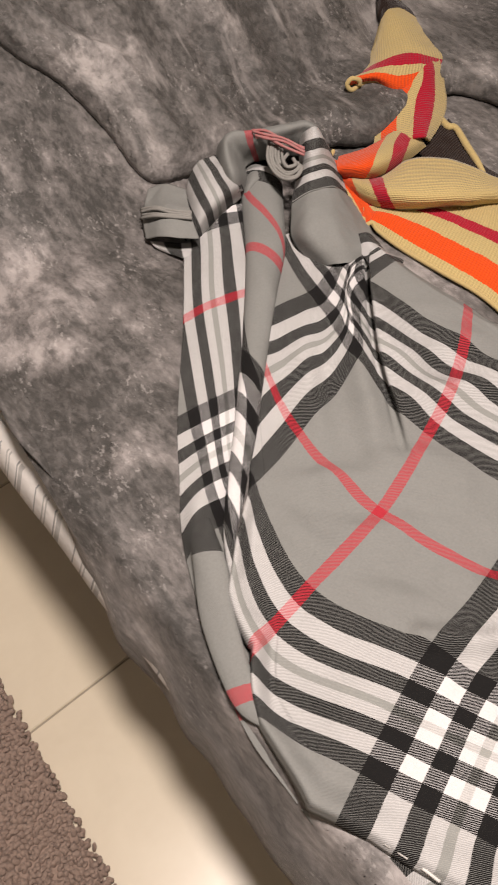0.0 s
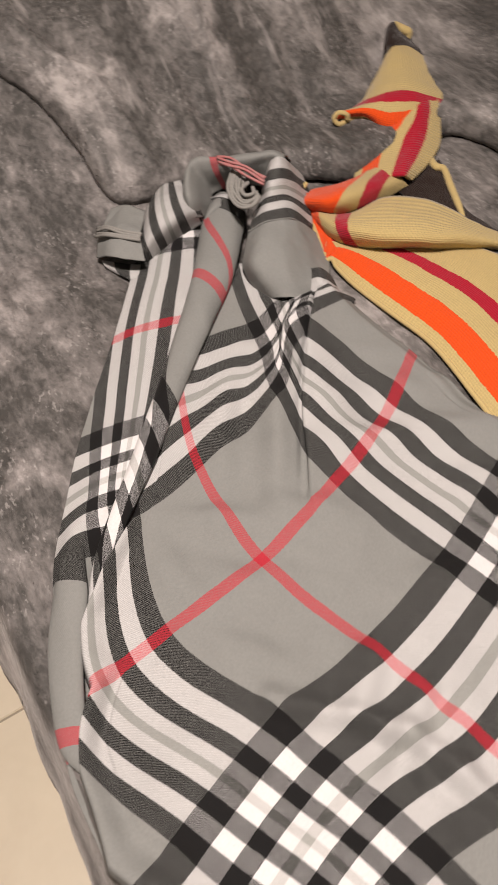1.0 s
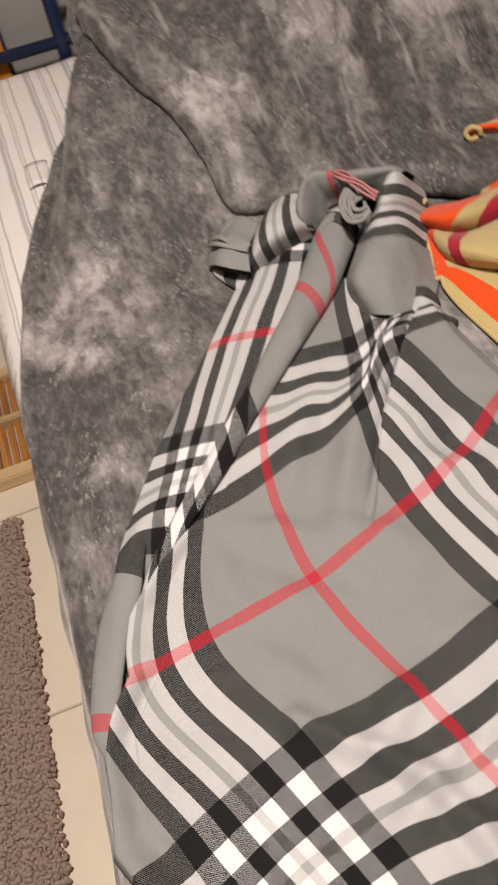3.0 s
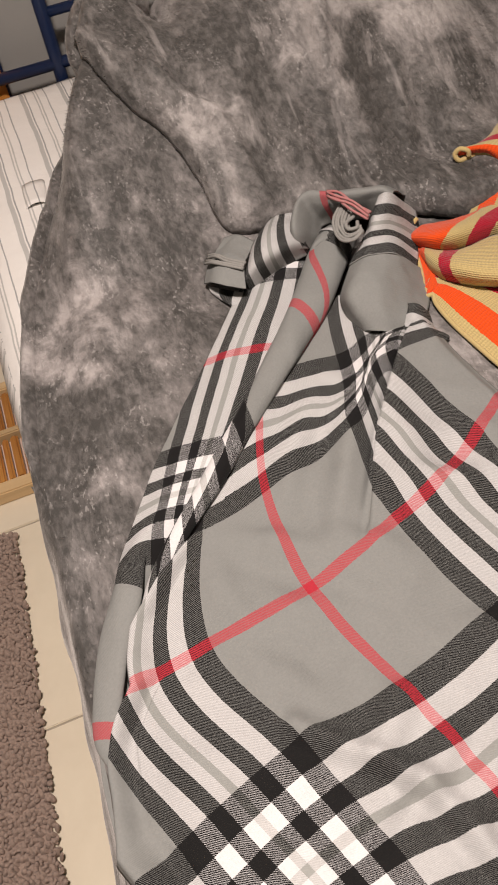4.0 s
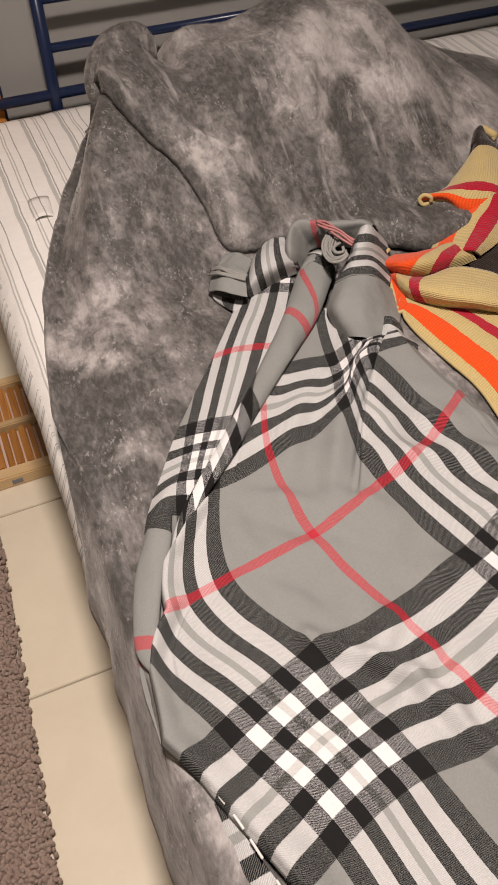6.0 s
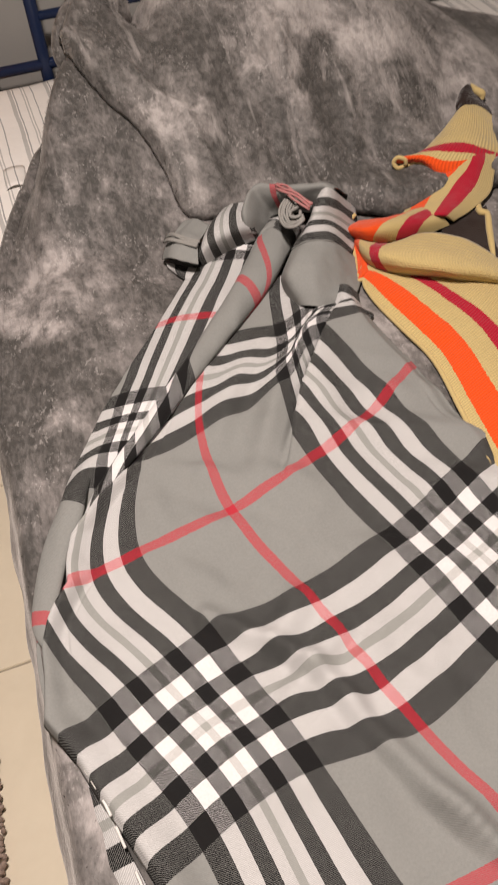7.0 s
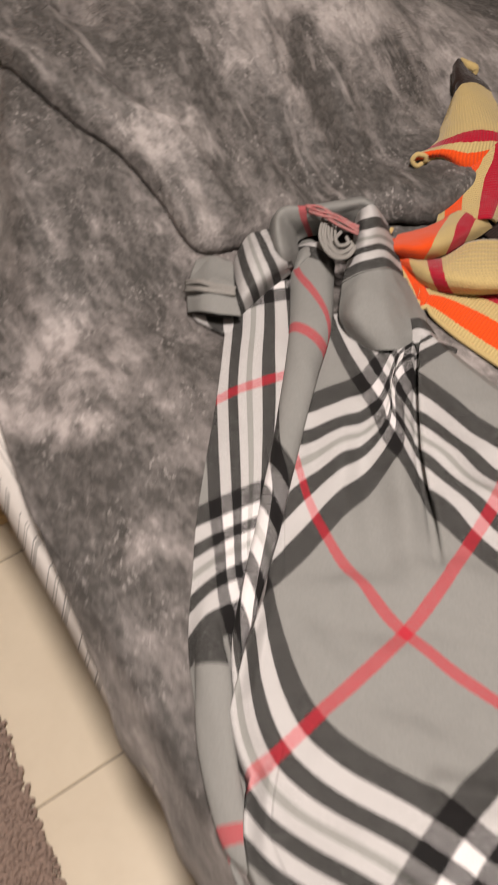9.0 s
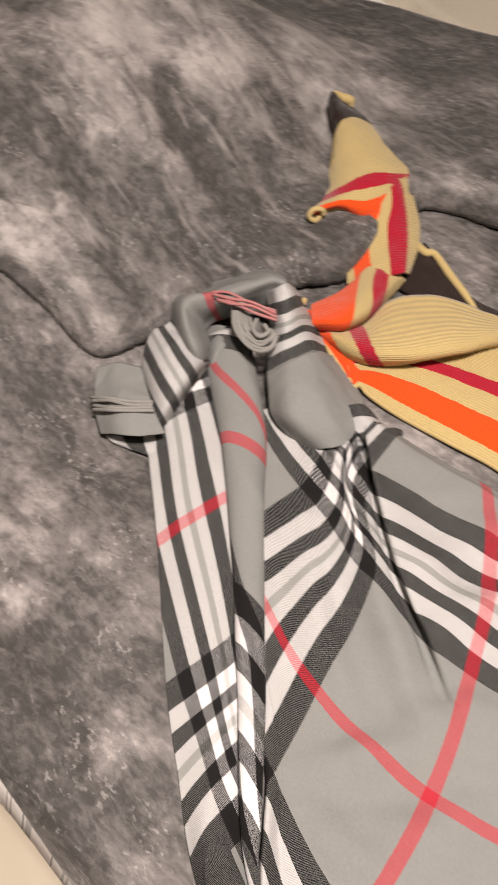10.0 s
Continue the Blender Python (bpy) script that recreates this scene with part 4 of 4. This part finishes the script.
# fringe: grey cords that loop in the knot and a red and grey bunch over it
under(tube("fringe_cord", [surf(0.690, 0.740, 0.078), surf(0.669, 0.719, 0.074), surf(0.661, 0.697, 0.070), surf(0.661, 0.676, 0.070), surf(0.672, 0.665, 0.074), surf(0.687, 0.670, 0.078)], 0.0021, YARN, None, "twisted grey fringe cord", 7), scarf)
under(tube("fringe_cord", [surf(0.691, 0.736, 0.078), surf(0.673, 0.718, 0.074), surf(0.664, 0.696, 0.070), surf(0.665, 0.678, 0.070), surf(0.673, 0.667, 0.074), surf(0.688, 0.672, 0.078)], 0.0021, YARN, None, "twisted grey fringe cord", 7), scarf)
under(tube("fringe_cord", [surf(0.695, 0.737, 0.078), surf(0.673, 0.713, 0.074), surf(0.669, 0.698, 0.070), surf(0.669, 0.680, 0.070), surf(0.678, 0.674, 0.074), surf(0.688, 0.674, 0.078)], 0.0021, YARN, None, "twisted grey fringe cord", 7), scarf)
under(tube("fringe_cord", [surf(0.696, 0.733, 0.078), surf(0.678, 0.713, 0.074), surf(0.672, 0.696, 0.070), surf(0.673, 0.683, 0.070), surf(0.680, 0.676, 0.074), surf(0.689, 0.677, 0.078)], 0.0021, YARN, None, "twisted grey fringe cord", 7), scarf)
under(tube("fringe_cord", [surf(0.701, 0.733, 0.078), surf(0.679, 0.708, 0.074), surf(0.678, 0.699, 0.070), surf(0.678, 0.685, 0.070), surf(0.685, 0.683, 0.074), surf(0.689, 0.679, 0.078)], 0.0021, YARN, None, "twisted grey fringe cord", 7), scarf)
under(tube("fringe_cord", [surf(0.702, 0.728, 0.078), surf(0.684, 0.707, 0.074), surf(0.680, 0.697, 0.070), surf(0.683, 0.688, 0.070), surf(0.687, 0.685, 0.074), surf(0.690, 0.681, 0.078)], 0.0021, YARN, None, "twisted grey fringe cord", 7), scarf)
under(tube("fringe_cord", [surf(0.691, 0.704, 0.078), surf(0.677, 0.697, 0.078), surf(0.673, 0.684, 0.078), surf(0.684, 0.681, 0.078), surf(0.690, 0.692, 0.078)], 0.0026, YARN, None, "twisted grey fringe cord", 7), scarf)
under(tube("fringe_cord", [surf(0.682, 0.767, 0.084), surf(0.692, 0.749, 0.088), surf(0.697, 0.719, 0.088), surf(0.710, 0.693, 0.084)], 0.0019, REDYARN, None, "twisted red and grey fringe cord", 7), scarf)
under(tube("fringe_cord", [surf(0.679, 0.761, 0.087), surf(0.684, 0.739, 0.091), surf(0.696, 0.718, 0.091), surf(0.705, 0.688, 0.087)], 0.0019, REDYARN, None, "twisted red and grey fringe cord", 7), scarf)
under(tube("fringe_cord", [surf(0.679, 0.759, 0.084), surf(0.687, 0.743, 0.088), surf(0.692, 0.714, 0.088), surf(0.705, 0.687, 0.084)], 0.0019, YARN, None, "twisted red and grey fringe cord", 7), scarf)
under(tube("fringe_cord", [surf(0.676, 0.752, 0.087), surf(0.679, 0.733, 0.091), surf(0.692, 0.713, 0.091), surf(0.701, 0.683, 0.087)], 0.0019, REDYARN, None, "twisted red and grey fringe cord", 7), scarf)
under(tube("fringe_cord", [surf(0.676, 0.751, 0.084), surf(0.683, 0.738, 0.088), surf(0.688, 0.708, 0.088), surf(0.700, 0.682, 0.084)], 0.0019, REDYARN, None, "twisted red and grey fringe cord", 7), scarf)
SELV = np.array([(0.221, 0.070), (0.236, 0.022), (0.250, -0.046), (0.264, -0.12)])
for a, b in ((0.30, 0.42), (0.55, 0.72), (0.95, 1.2), (1.35, 1.62), (1.9, 2.2), (2.4, 2.7)):
    pts = hermite(np.arange(4), SELV, np.linspace(a, b, 4))
    under(tube("selvedge_stitch", [surf(x, y, 0.017) for x, y in pts], 0.0014, PALEYARN, None, "pale frayed selvedge stitch", 6), scarf)


# ---------------------------------------------------------------- knitted scarf
knit = thing("knitted_scarf", (0.9, 0.6, 0.6), "tan rib-knit scarf with orange, red and black stripes, crumpled", "scarf")


def cover_top(x, y):
    return bed_top(x, y) + 0.030 * step(0.70, 0.79, y)


def knit_piece(name, rows, nu, nv, mat, wrinkle=0.0015, seed=3.0, depth=0.004):
    return under(cloth(name, rows, nu, nv, mat, None, "", depth, cover_top, wrinkle, seed), knit)


LONG = knit_material("knit_long_stripes", [(0, TAN), (0.013, ORANGE), (0.047, TAN), (0.080, CRIMSON), (0.106, TAN), (0.3, TAN)])
FOLDK = knit_material("knit_fold_stripes", [(0, ORANGE), (0.022, TAN), (0.046, CRIMSON), (0.066, TAN), (0.4, TAN)], 0.0046)
BACKK = knit_material("knit_back_stripes", [(0, ORANGE), (0.022, TAN), (0.058, CRIMSON), (0.086, TAN), (0.4, TAN)], 0.0046)
NECKK = knit_material("knit_neck_stripes", [(0, TAN), (0.008, ORANGE), (0.034, TAN), (0.062, CRIMSON), (0.094, TAN), (0.4, TAN)], 0.0046)
TOPK = knit_material("knit_top_stripes", [(0, TAN), (0.004, ORANGE), (0.032, TAN), (0.048, CRIMSON), (0.066, TAN), (0.182, BLACK), (0.4, BLACK)], 0.0046)
DARKK = knit_material("knit_dark", [(0, BLACK), (0.2, BLACK), (0.4, BLACK)])
EDGEK = knit_material("knit_edge", [(0, TAN), (0.2, TAN), (0.4, TAN)])


def along(rows, widths):
    """Adds coordinates: widths give the first one across, the running length the second."""
    out, run, last = [], 0.0, None
    for r in rows:
        mid = np.array(r[len(r) // 2][:2])
        run += 0 if last is None else float(np.linalg.norm(mid - last))
        last = mid
        out.append([(*p, w, run) for p, w in zip(r, widths)])
    return out


def across(rows, stations, skew=0.0):
    """Adds coordinates: stations along the piece, the width second."""
    return [[(*p, s + skew * k, 0.035 * k) for k, p in enumerate(r)] for r, s in zip(rows, stations)]


knit_piece("lower_panel", along([
    [(0.741, 0.606, 0.006), (0.750, 0.612, 0.010), (0.760, 0.622, 0.012), (0.775, 0.635, 0.010)],
    [(0.744, 0.578, 0.005), (0.764, 0.585, 0.014), (0.792, 0.592, 0.014), (0.825, 0.600, 0.010)],
    [(0.743, 0.532, 0.004), (0.778, 0.543, 0.014), (0.820, 0.556, 0.014), (0.868, 0.566, 0.010)],
    [(0.750, 0.470, 0.004), (0.788, 0.484, 0.014), (0.838, 0.505, 0.014), (0.895, 0.530, 0.010)],
    [(0.757, 0.400, 0.004), (0.797, 0.414, 0.014), (0.852, 0.440, 0.014), (0.920, 0.490, 0.010)],
    [(0.742, 0.300, 0.004), (0.785, 0.312, 0.014), (0.850, 0.335, 0.014), (0.950, 0.400, 0.010)],
    [(0.728, 0.200, 0.004), (0.775, 0.205, 0.014), (0.850, 0.220, 0.014), (0.970, 0.280, 0.010)],
    [(0.725, 0.050, 0.004), (0.775, 0.055, 0.014), (0.850, 0.060, 0.014), (0.970, 0.080, 0.010)],
], [0.0, 0.043, 0.10, 0.20]), 50, 150, LONG)
knit_piece("corner", across([
    [(0.778, 0.712, 0.020), (0.784, 0.705, 0.024), (0.796, 0.695, 0.018)],
    [(0.768, 0.682, 0.014), (0.776, 0.676, 0.020), (0.788, 0.668, 0.016)],
    [(0.759, 0.646, 0.008), (0.770, 0.646, 0.014), (0.784, 0.648, 0.012)],
    [(0.748, 0.618, 0.006), (0.758, 0.620, 0.012), (0.775, 0.628, 0.012)],
    [(0.739, 0.594, 0.004), (0.750, 0.596, 0.012), (0.770, 0.604, 0.012)],
], [0.0, 0.003, 0.006, 0.008, 0.010], 0.002), 20, 40, FOLDK)
knit_piece("middle_fold", across([
    [(0.770, 0.672, 0.012), (0.769, 0.667, 0.020), (0.773, 0.662, 0.024), (0.791, 0.665, 0.014)],
    [(0.768, 0.620, 0.010), (0.762, 0.613, 0.032), (0.773, 0.618, 0.038), (0.812, 0.642, 0.018)],
    [(0.788, 0.585, 0.010), (0.775, 0.573, 0.042), (0.793, 0.585, 0.048), (0.876, 0.641, 0.020)],
    [(0.849, 0.545, 0.010), (0.829, 0.530, 0.042), (0.850, 0.549, 0.044), (0.923, 0.601, 0.016)],
    [(0.894, 0.515, 0.010), (0.883, 0.508, 0.030), (0.895, 0.516, 0.034), (0.941, 0.547, 0.012)],
    [(0.937, 0.490, 0.008), (0.931, 0.487, 0.018), (0.935, 0.489, 0.020), (0.958, 0.503, 0.010)],
    [(0.977, 0.441, 0.003), (0.978, 0.443, 0.005), (0.982, 0.446, 0.005), (0.987, 0.450, 0.003)],
], [0.0, 0.030, 0.066, 0.120, 0.17, 0.23, 0.32], 0.012), 50, 120, FOLDK, 0.002)
knit_piece("back_fold", across([
    [(0.780, 0.673, 0.014), (0.765, 0.676, 0.030), (0.766, 0.684, 0.036), (0.793, 0.707, 0.024)],
    [(0.801, 0.653, 0.012), (0.778, 0.647, 0.042), (0.783, 0.658, 0.048), (0.827, 0.697, 0.026)],
    [(0.835, 0.648, 0.012), (0.813, 0.642, 0.042), (0.817, 0.657, 0.046), (0.859, 0.695, 0.026)],
    [(0.882, 0.653, 0.012), (0.867, 0.653, 0.034), (0.869, 0.670, 0.036), (0.898, 0.698, 0.024)],
    [(0.922, 0.658, 0.010), (0.912, 0.662, 0.024), (0.915, 0.676, 0.026), (0.934, 0.698, 0.018)],
], [0.0, 0.035, 0.070, 0.105, 0.130], -0.021), 44, 90, BACKK, 0.002)
knit_piece("neck", along([
    [(0.864, 0.706, 0.012), (0.875, 0.688, 0.022), (0.893, 0.671, 0.030), (0.906, 0.655, 0.034), (0.927, 0.657, 0.016)],
    [(0.893, 0.730, 0.010), (0.908, 0.721, 0.020), (0.930, 0.706, 0.030), (0.952, 0.689, 0.034), (0.984, 0.683, 0.014)],
    [(0.921, 0.745, 0.010), (0.937, 0.738, 0.020), (0.959, 0.729, 0.028), (0.988, 0.718, 0.032), (1.024, 0.710, 0.012)],
    [(0.957, 0.751, 0.018), (0.968, 0.747, 0.024), (0.987, 0.742, 0.030), (1.010, 0.738, 0.030), (1.043, 0.734, 0.014)],
    [(0.979, 0.767, 0.020), (0.990, 0.764, 0.024), (1.008, 0.761, 0.028), (1.028, 0.756, 0.028), (1.054, 0.752, 0.016)],
    [(0.995, 0.795, 0.020), (1.006, 0.792, 0.022), (1.022, 0.788, 0.024), (1.042, 0.782, 0.024), (1.068, 0.776, 0.016)],
], [0.0, 0.022, 0.052, 0.085, 0.120]), 50, 70, NECKK, 0.002)
knit_piece("dark_panel", along([
    [(0.908, 0.666, 0.006), (0.928, 0.666, 0.008), (0.971, 0.678, 0.008), (1.003, 0.685, 0.008)],
    [(0.909, 0.624, 0.006), (0.934, 0.630, 0.008), (0.960, 0.637, 0.008), (0.985, 0.639, 0.006)],
    [(0.918, 0.569, 0.006), (0.930, 0.572, 0.008), (0.943, 0.578, 0.008), (0.960, 0.585, 0.006)],
    [(0.932, 0.518, 0.005), (0.941, 0.529, 0.006), (0.949, 0.538, 0.006), (0.960, 0.548, 0.004)],
    [(0.948, 0.476, 0.003), (0.955, 0.484, 0.004), (0.961, 0.491, 0.004), (0.971, 0.501, 0.002)],
], [0.0, 0.04, 0.07, 0.10]), 30, 50, DARKK)
under(tube("edge_strip", [(x, y, float(cover_top(x, y)) + h) for x, y, h in ((0.990, 0.690, 0.010), (0.982, 0.668, 0.013), (0.988, 0.658, 0.013), (0.970, 0.622, 0.012), (0.951, 0.584, 0.012), (0.940, 0.558, 0.008))], 0.006, EDGEK, None, "tan knitted edge", 8, [1, 0.9, 0.8, 0.9, 0.8, 0.4]), knit)
knit_piece("top_fold", [[(*p, s, 0.035 * k) for k, p in enumerate(r)] for r, s in zip([
    [(0.907, 0.809, 0.012), (0.938, 0.791, 0.016), (0.961, 0.751, 0.012), (1.001, 0.743, 0.020), (1.048, 0.743, 0.008)],
    [(0.899, 0.802, 0.026), (0.932, 0.784, 0.030), (0.965, 0.760, 0.030), (1.013, 0.754, 0.026), (1.061, 0.750, 0.008)],
    [(0.946, 0.815, 0.016), (0.964, 0.800, 0.030), (1.001, 0.789, 0.034), (1.032, 0.773, 0.030), (1.081, 0.768, 0.008)],
    [(0.988, 0.843, 0.012), (1.012, 0.845, 0.026), (1.050, 0.850, 0.032), (1.070, 0.825, 0.026), (1.098, 0.807, 0.008)],
    [(1.060, 0.894, 0.020), (1.070, 0.898, 0.030), (1.085, 0.901, 0.034), (1.109, 0.899, 0.028), (1.123, 0.879, 0.018)],
    [(1.070, 0.909, 0.024), (1.080, 0.914, 0.030), (1.092, 0.920, 0.032), (1.105, 0.918, 0.030), (1.126, 0.914, 0.022)],
    [(1.094, 0.937, 0.024), (1.103, 0.941, 0.028), (1.111, 0.946, 0.028), (1.116, 0.942, 0.028), (1.123, 0.937, 0.024)],
], [0.0, 0.030, 0.066, 0.115, 0.19, 0.222, 0.25])], 60, 90, TOPK, 0.002)


def ring_of(points, h):
    return [(x, y, float(cover_top(x, y)) + k) for (x, y), k in zip(points, h)]


# curled end with an open loop, and the tan tip
under(tube("curl", ring_of([(0.960, 0.742), (0.959, 0.751), (0.953, 0.766), (0.944, 0.784), (0.930, 0.796), (0.914, 0.797), (0.902, 0.797), (0.897, 0.802), (0.903, 0.800), (0.912, 0.793), (0.914, 0.792)], [0.008, 0.012, 0.014, 0.014, 0.014, 0.012, 0.012, 0.020, 0.028, 0.026, 0.018]), 0.0036, EDGEK, None, "tan knitted edge curled into a loop", 8), knit)
under(tube("tip", ring_of([(1.118, 0.945), (1.119, 0.928), (1.126, 0.921), (1.124, 0.916)], [0.028, 0.032, 0.030, 0.022]), 0.0065, EDGEK, None, "tan knitted edge", 8, [0.5, 1, 1.2, 0.5]), knit)
under(tube("edge_border", ring_of([(0.790, 0.716), (0.778, 0.708), (0.768, 0.682), (0.758, 0.646), (0.748, 0.620), (0.738, 0.597), (0.746, 0.590), (0.742, 0.575), (0.742, 0.532), (0.749, 0.470), (0.756, 0.400), (0.741, 0.300), (0.727, 0.200), (0.724, 0.05)], [0.03, 0.026, 0.016, 0.010, 0.008, 0.006, 0.009, 0.007, 0.006, 0.006, 0.006, 0.006, 0.006, 0.006]), 0.0031, EDGEK, None, "thick tan knitted border", 8), knit)

# ---------------------------------------------------------------- beside the bed
# rug: woven base with rounded chenille tufts
rug = thing("rug", (-0.4, 0.35, 0), "brown chenille bobble rug lying on the cream tiles", "rug")


def rug_edge(y):
    return 0.042 - 0.036 * np.clip((0.93 - y) / 0.7, -0.2, 2.2)


def rug_parts():
    R = random.Random(4)
    v, f = [], []
    base = [(-0.80, -0.3, 0.004), (float(rug_edge(-0.3)) - 0.012, -0.3, 0.004), (0.030, 0.935, 0.004), (-0.80, 0.935, 0.004)]
    bv = base + [(x, y, 0.012) for x, y, _ in base]
    bf = [(0, 3, 2, 1), (4, 5, 6, 7), (0, 1, 5, 4), (1, 2, 6, 5), (2, 3, 7, 6), (3, 0, 4, 7)]
    under(link_mesh("backing", bv, bf, RUG, None, "", smooth=False), rug)
    # tuft: a squat rounded bobble, 4 rings of 7
    rings = [(0.75, 0.0), (1.0, 0.35), (0.85, 0.75), (0.45, 0.97)]
    y = -0.3
    while y < 0.945:
        x = float(rug_edge(y)) - 0.006
        while x > -0.40:
            r, hgt = R.uniform(0.0034, 0.0050), R.uniform(0.011, 0.015)
            px, py = x + R.uniform(-0.003, 0.003), y + R.uniform(-0.003, 0.003)
            lx, ly = R.uniform(-0.006, 0.006), R.uniform(-0.006, 0.006)
            a0, el = R.uniform(0, 6.28), R.uniform(0.8, 1.35)
            b = len(v)
            for rr_, zz in rings:
                for k in range(7):
                    a = a0 + k * 2 * math.pi / 7
                    v.append((px + lx * zz + r * rr_ * math.cos(a) * el, py + ly * zz + r * rr_ * math.sin(a), 0.008 + hgt * zz))
            v.append((px + lx, py + ly, 0.008 + hgt * 1.04))
            for j in range(3):
                for k in range(7):
                    f.append((b + j * 7 + k, b + j * 7 + (k + 1) % 7, b + j * 7 + 7 + (k + 1) % 7, b + j * 7 + 7 + k))
            for k in range(7):
                f.append((b + 21 + k, b + 21 + (k + 1) % 7, b + 28))
            x -= 0.0069
        y += 0.0069
    under(tagged(link_mesh("chenille_nap", v, f, RUG, None, "short rounded brown chenille tufts"), kind="stuff"), rug)


rug_parts()

# low slatted board on the floor
board = thing("slatted_board", (-0.1, 1.19, 0), "low brown slatted bamboo board with pale frame on tiles", "floor board")


def bar(name, lo, hi, mat, label="", bevel=0.003):
    return under(part(name, box(bmesh.new(), lo, hi, bevel), mat, None, label, smooth=False), board)


RIGHT = 0.195
bar("rail", (-0.40, 1.035, 0.0), (RIGHT, 1.068, 0.034), BEECH, "pale wooden rail")
bar("rail", (-0.40, 1.198, 0.006), (RIGHT, 1.216, 0.036), BEECH, "pale wooden rail")
bar("rail", (-0.40, 1.345, 0.0), (RIGHT, 1.372, 0.034), BEECH, "pale wooden rail")
bar("backing", (-0.40, 1.068, 0.0), (RIGHT - 0.002, 1.345, 0.008), PINK, "pale pinkish backing board")
bar("label", (0.092, 1.0335, 0.010), (0.116, 1.035, 0.022), INK, "small grey printed label", 0.0)
rnd = random.Random(9)
x = RIGHT - 0.003
while x > -0.37:
    w = rnd.uniform(0.013, 0.021)
    for ya, yb in ((1.070, 1.196), (1.218, 1.343)):
        bar("slat", (x - w, ya, 0.009), (x, yb, 0.027 + rnd.uniform(-0.002, 0.002)), BAMBOO, "", 0.004)
    x -= w + rnd.uniform(0.003, 0.006)

# orange plank against the wall beside the headboard
plank = slab("wooden_plank", (0.17, 1.735, 0.0), (0.335, 1.775, 1.95), PINE, "tall orange pine plank against the grey wall", "plank", "", 0.004)
slab("plank_edge", (0.335, 1.742, 0.0), (0.341, 1.775, 1.95), STEEL, "dark edging strip beside the pine plank", "edging", "", 0.001)

# beige cloth folded on the far side of the mattress
def folded_cloth():
    nx, ny = 40, 70
    rows = []
    for y in np.linspace(0.80, 1.60, ny):
        left = float(np.interp(y, [0.8, 0.95, 1.15, 1.32, 1.6], [1.53, 1.54, 1.615, 1.63, 1.66]))
        for k in np.linspace(0, 1, nx):
            x = left + k * (1.93 - left)
            rim = min(x - left, 1.93 - x, y - 0.80, 1.60 - y)
            lift = 0.034 * math.sqrt(max(0.0, 1 - (1 - min(rim / 0.03, 1)) ** 2))
            rows.append((x, y, 0.534 + lift + 0.006 * noise.noise(Vector((x * 9, y * 5, 4.0))) * min(rim / 0.03, 1)))
    ob = link_mesh("folded_cloth", rows, quads(ny, nx), BEIGE, None, "plain beige cloth folded on the striped mattress cover")
    return tagged(ob, category="cloth")


folded_cloth()

# small cloth loop on the striped cover
def loop_piece():
    t = np.linspace(0, math.pi, 14)
    v = []
    for k in np.linspace(0, 1, 6):
        for a in t:
            v.append((0.312 + 0.019 * math.cos(a) + 0.006 * k, 1.185 + 0.085 * k, 0.533 + 0.011 * math.sin(a) * (1 - 0.6 * k)))
    ob = link_mesh("cloth_loop", v, quads(6, 14), SHEET, None, "small white cloth loop lying on the striped mattress cover")
    return tagged(thick(ob, 0.002), category="fabric loop")


loop_piece()

# floor tiles, one by one
T0X, T0Y, TS, GAP = 0.04, 0.526, 0.437, 0.004
tm = bpy.data.meshes.new("tile")
tb = box(bmesh.new(), (0, 0, -0.006), (TS - GAP, TS - GAP, 0.0), 0.0016)
tb.to_mesh(tm)
tb.free()
tm.materials.append(TILE)
for i in range(-4, 6):
    for j in range(-6, 3):
        ax, ay = T0X + 0.2 + i * TS + GAP / 2, T0Y + j * TS + GAP / 2
        if ax < X0 - 0.2 or ax > X1 or ay + TS > Y1 + 0.45:
            continue
        t = new("tile", tm)
        t.location = (ax, ay, 0)
        t.parent = floor
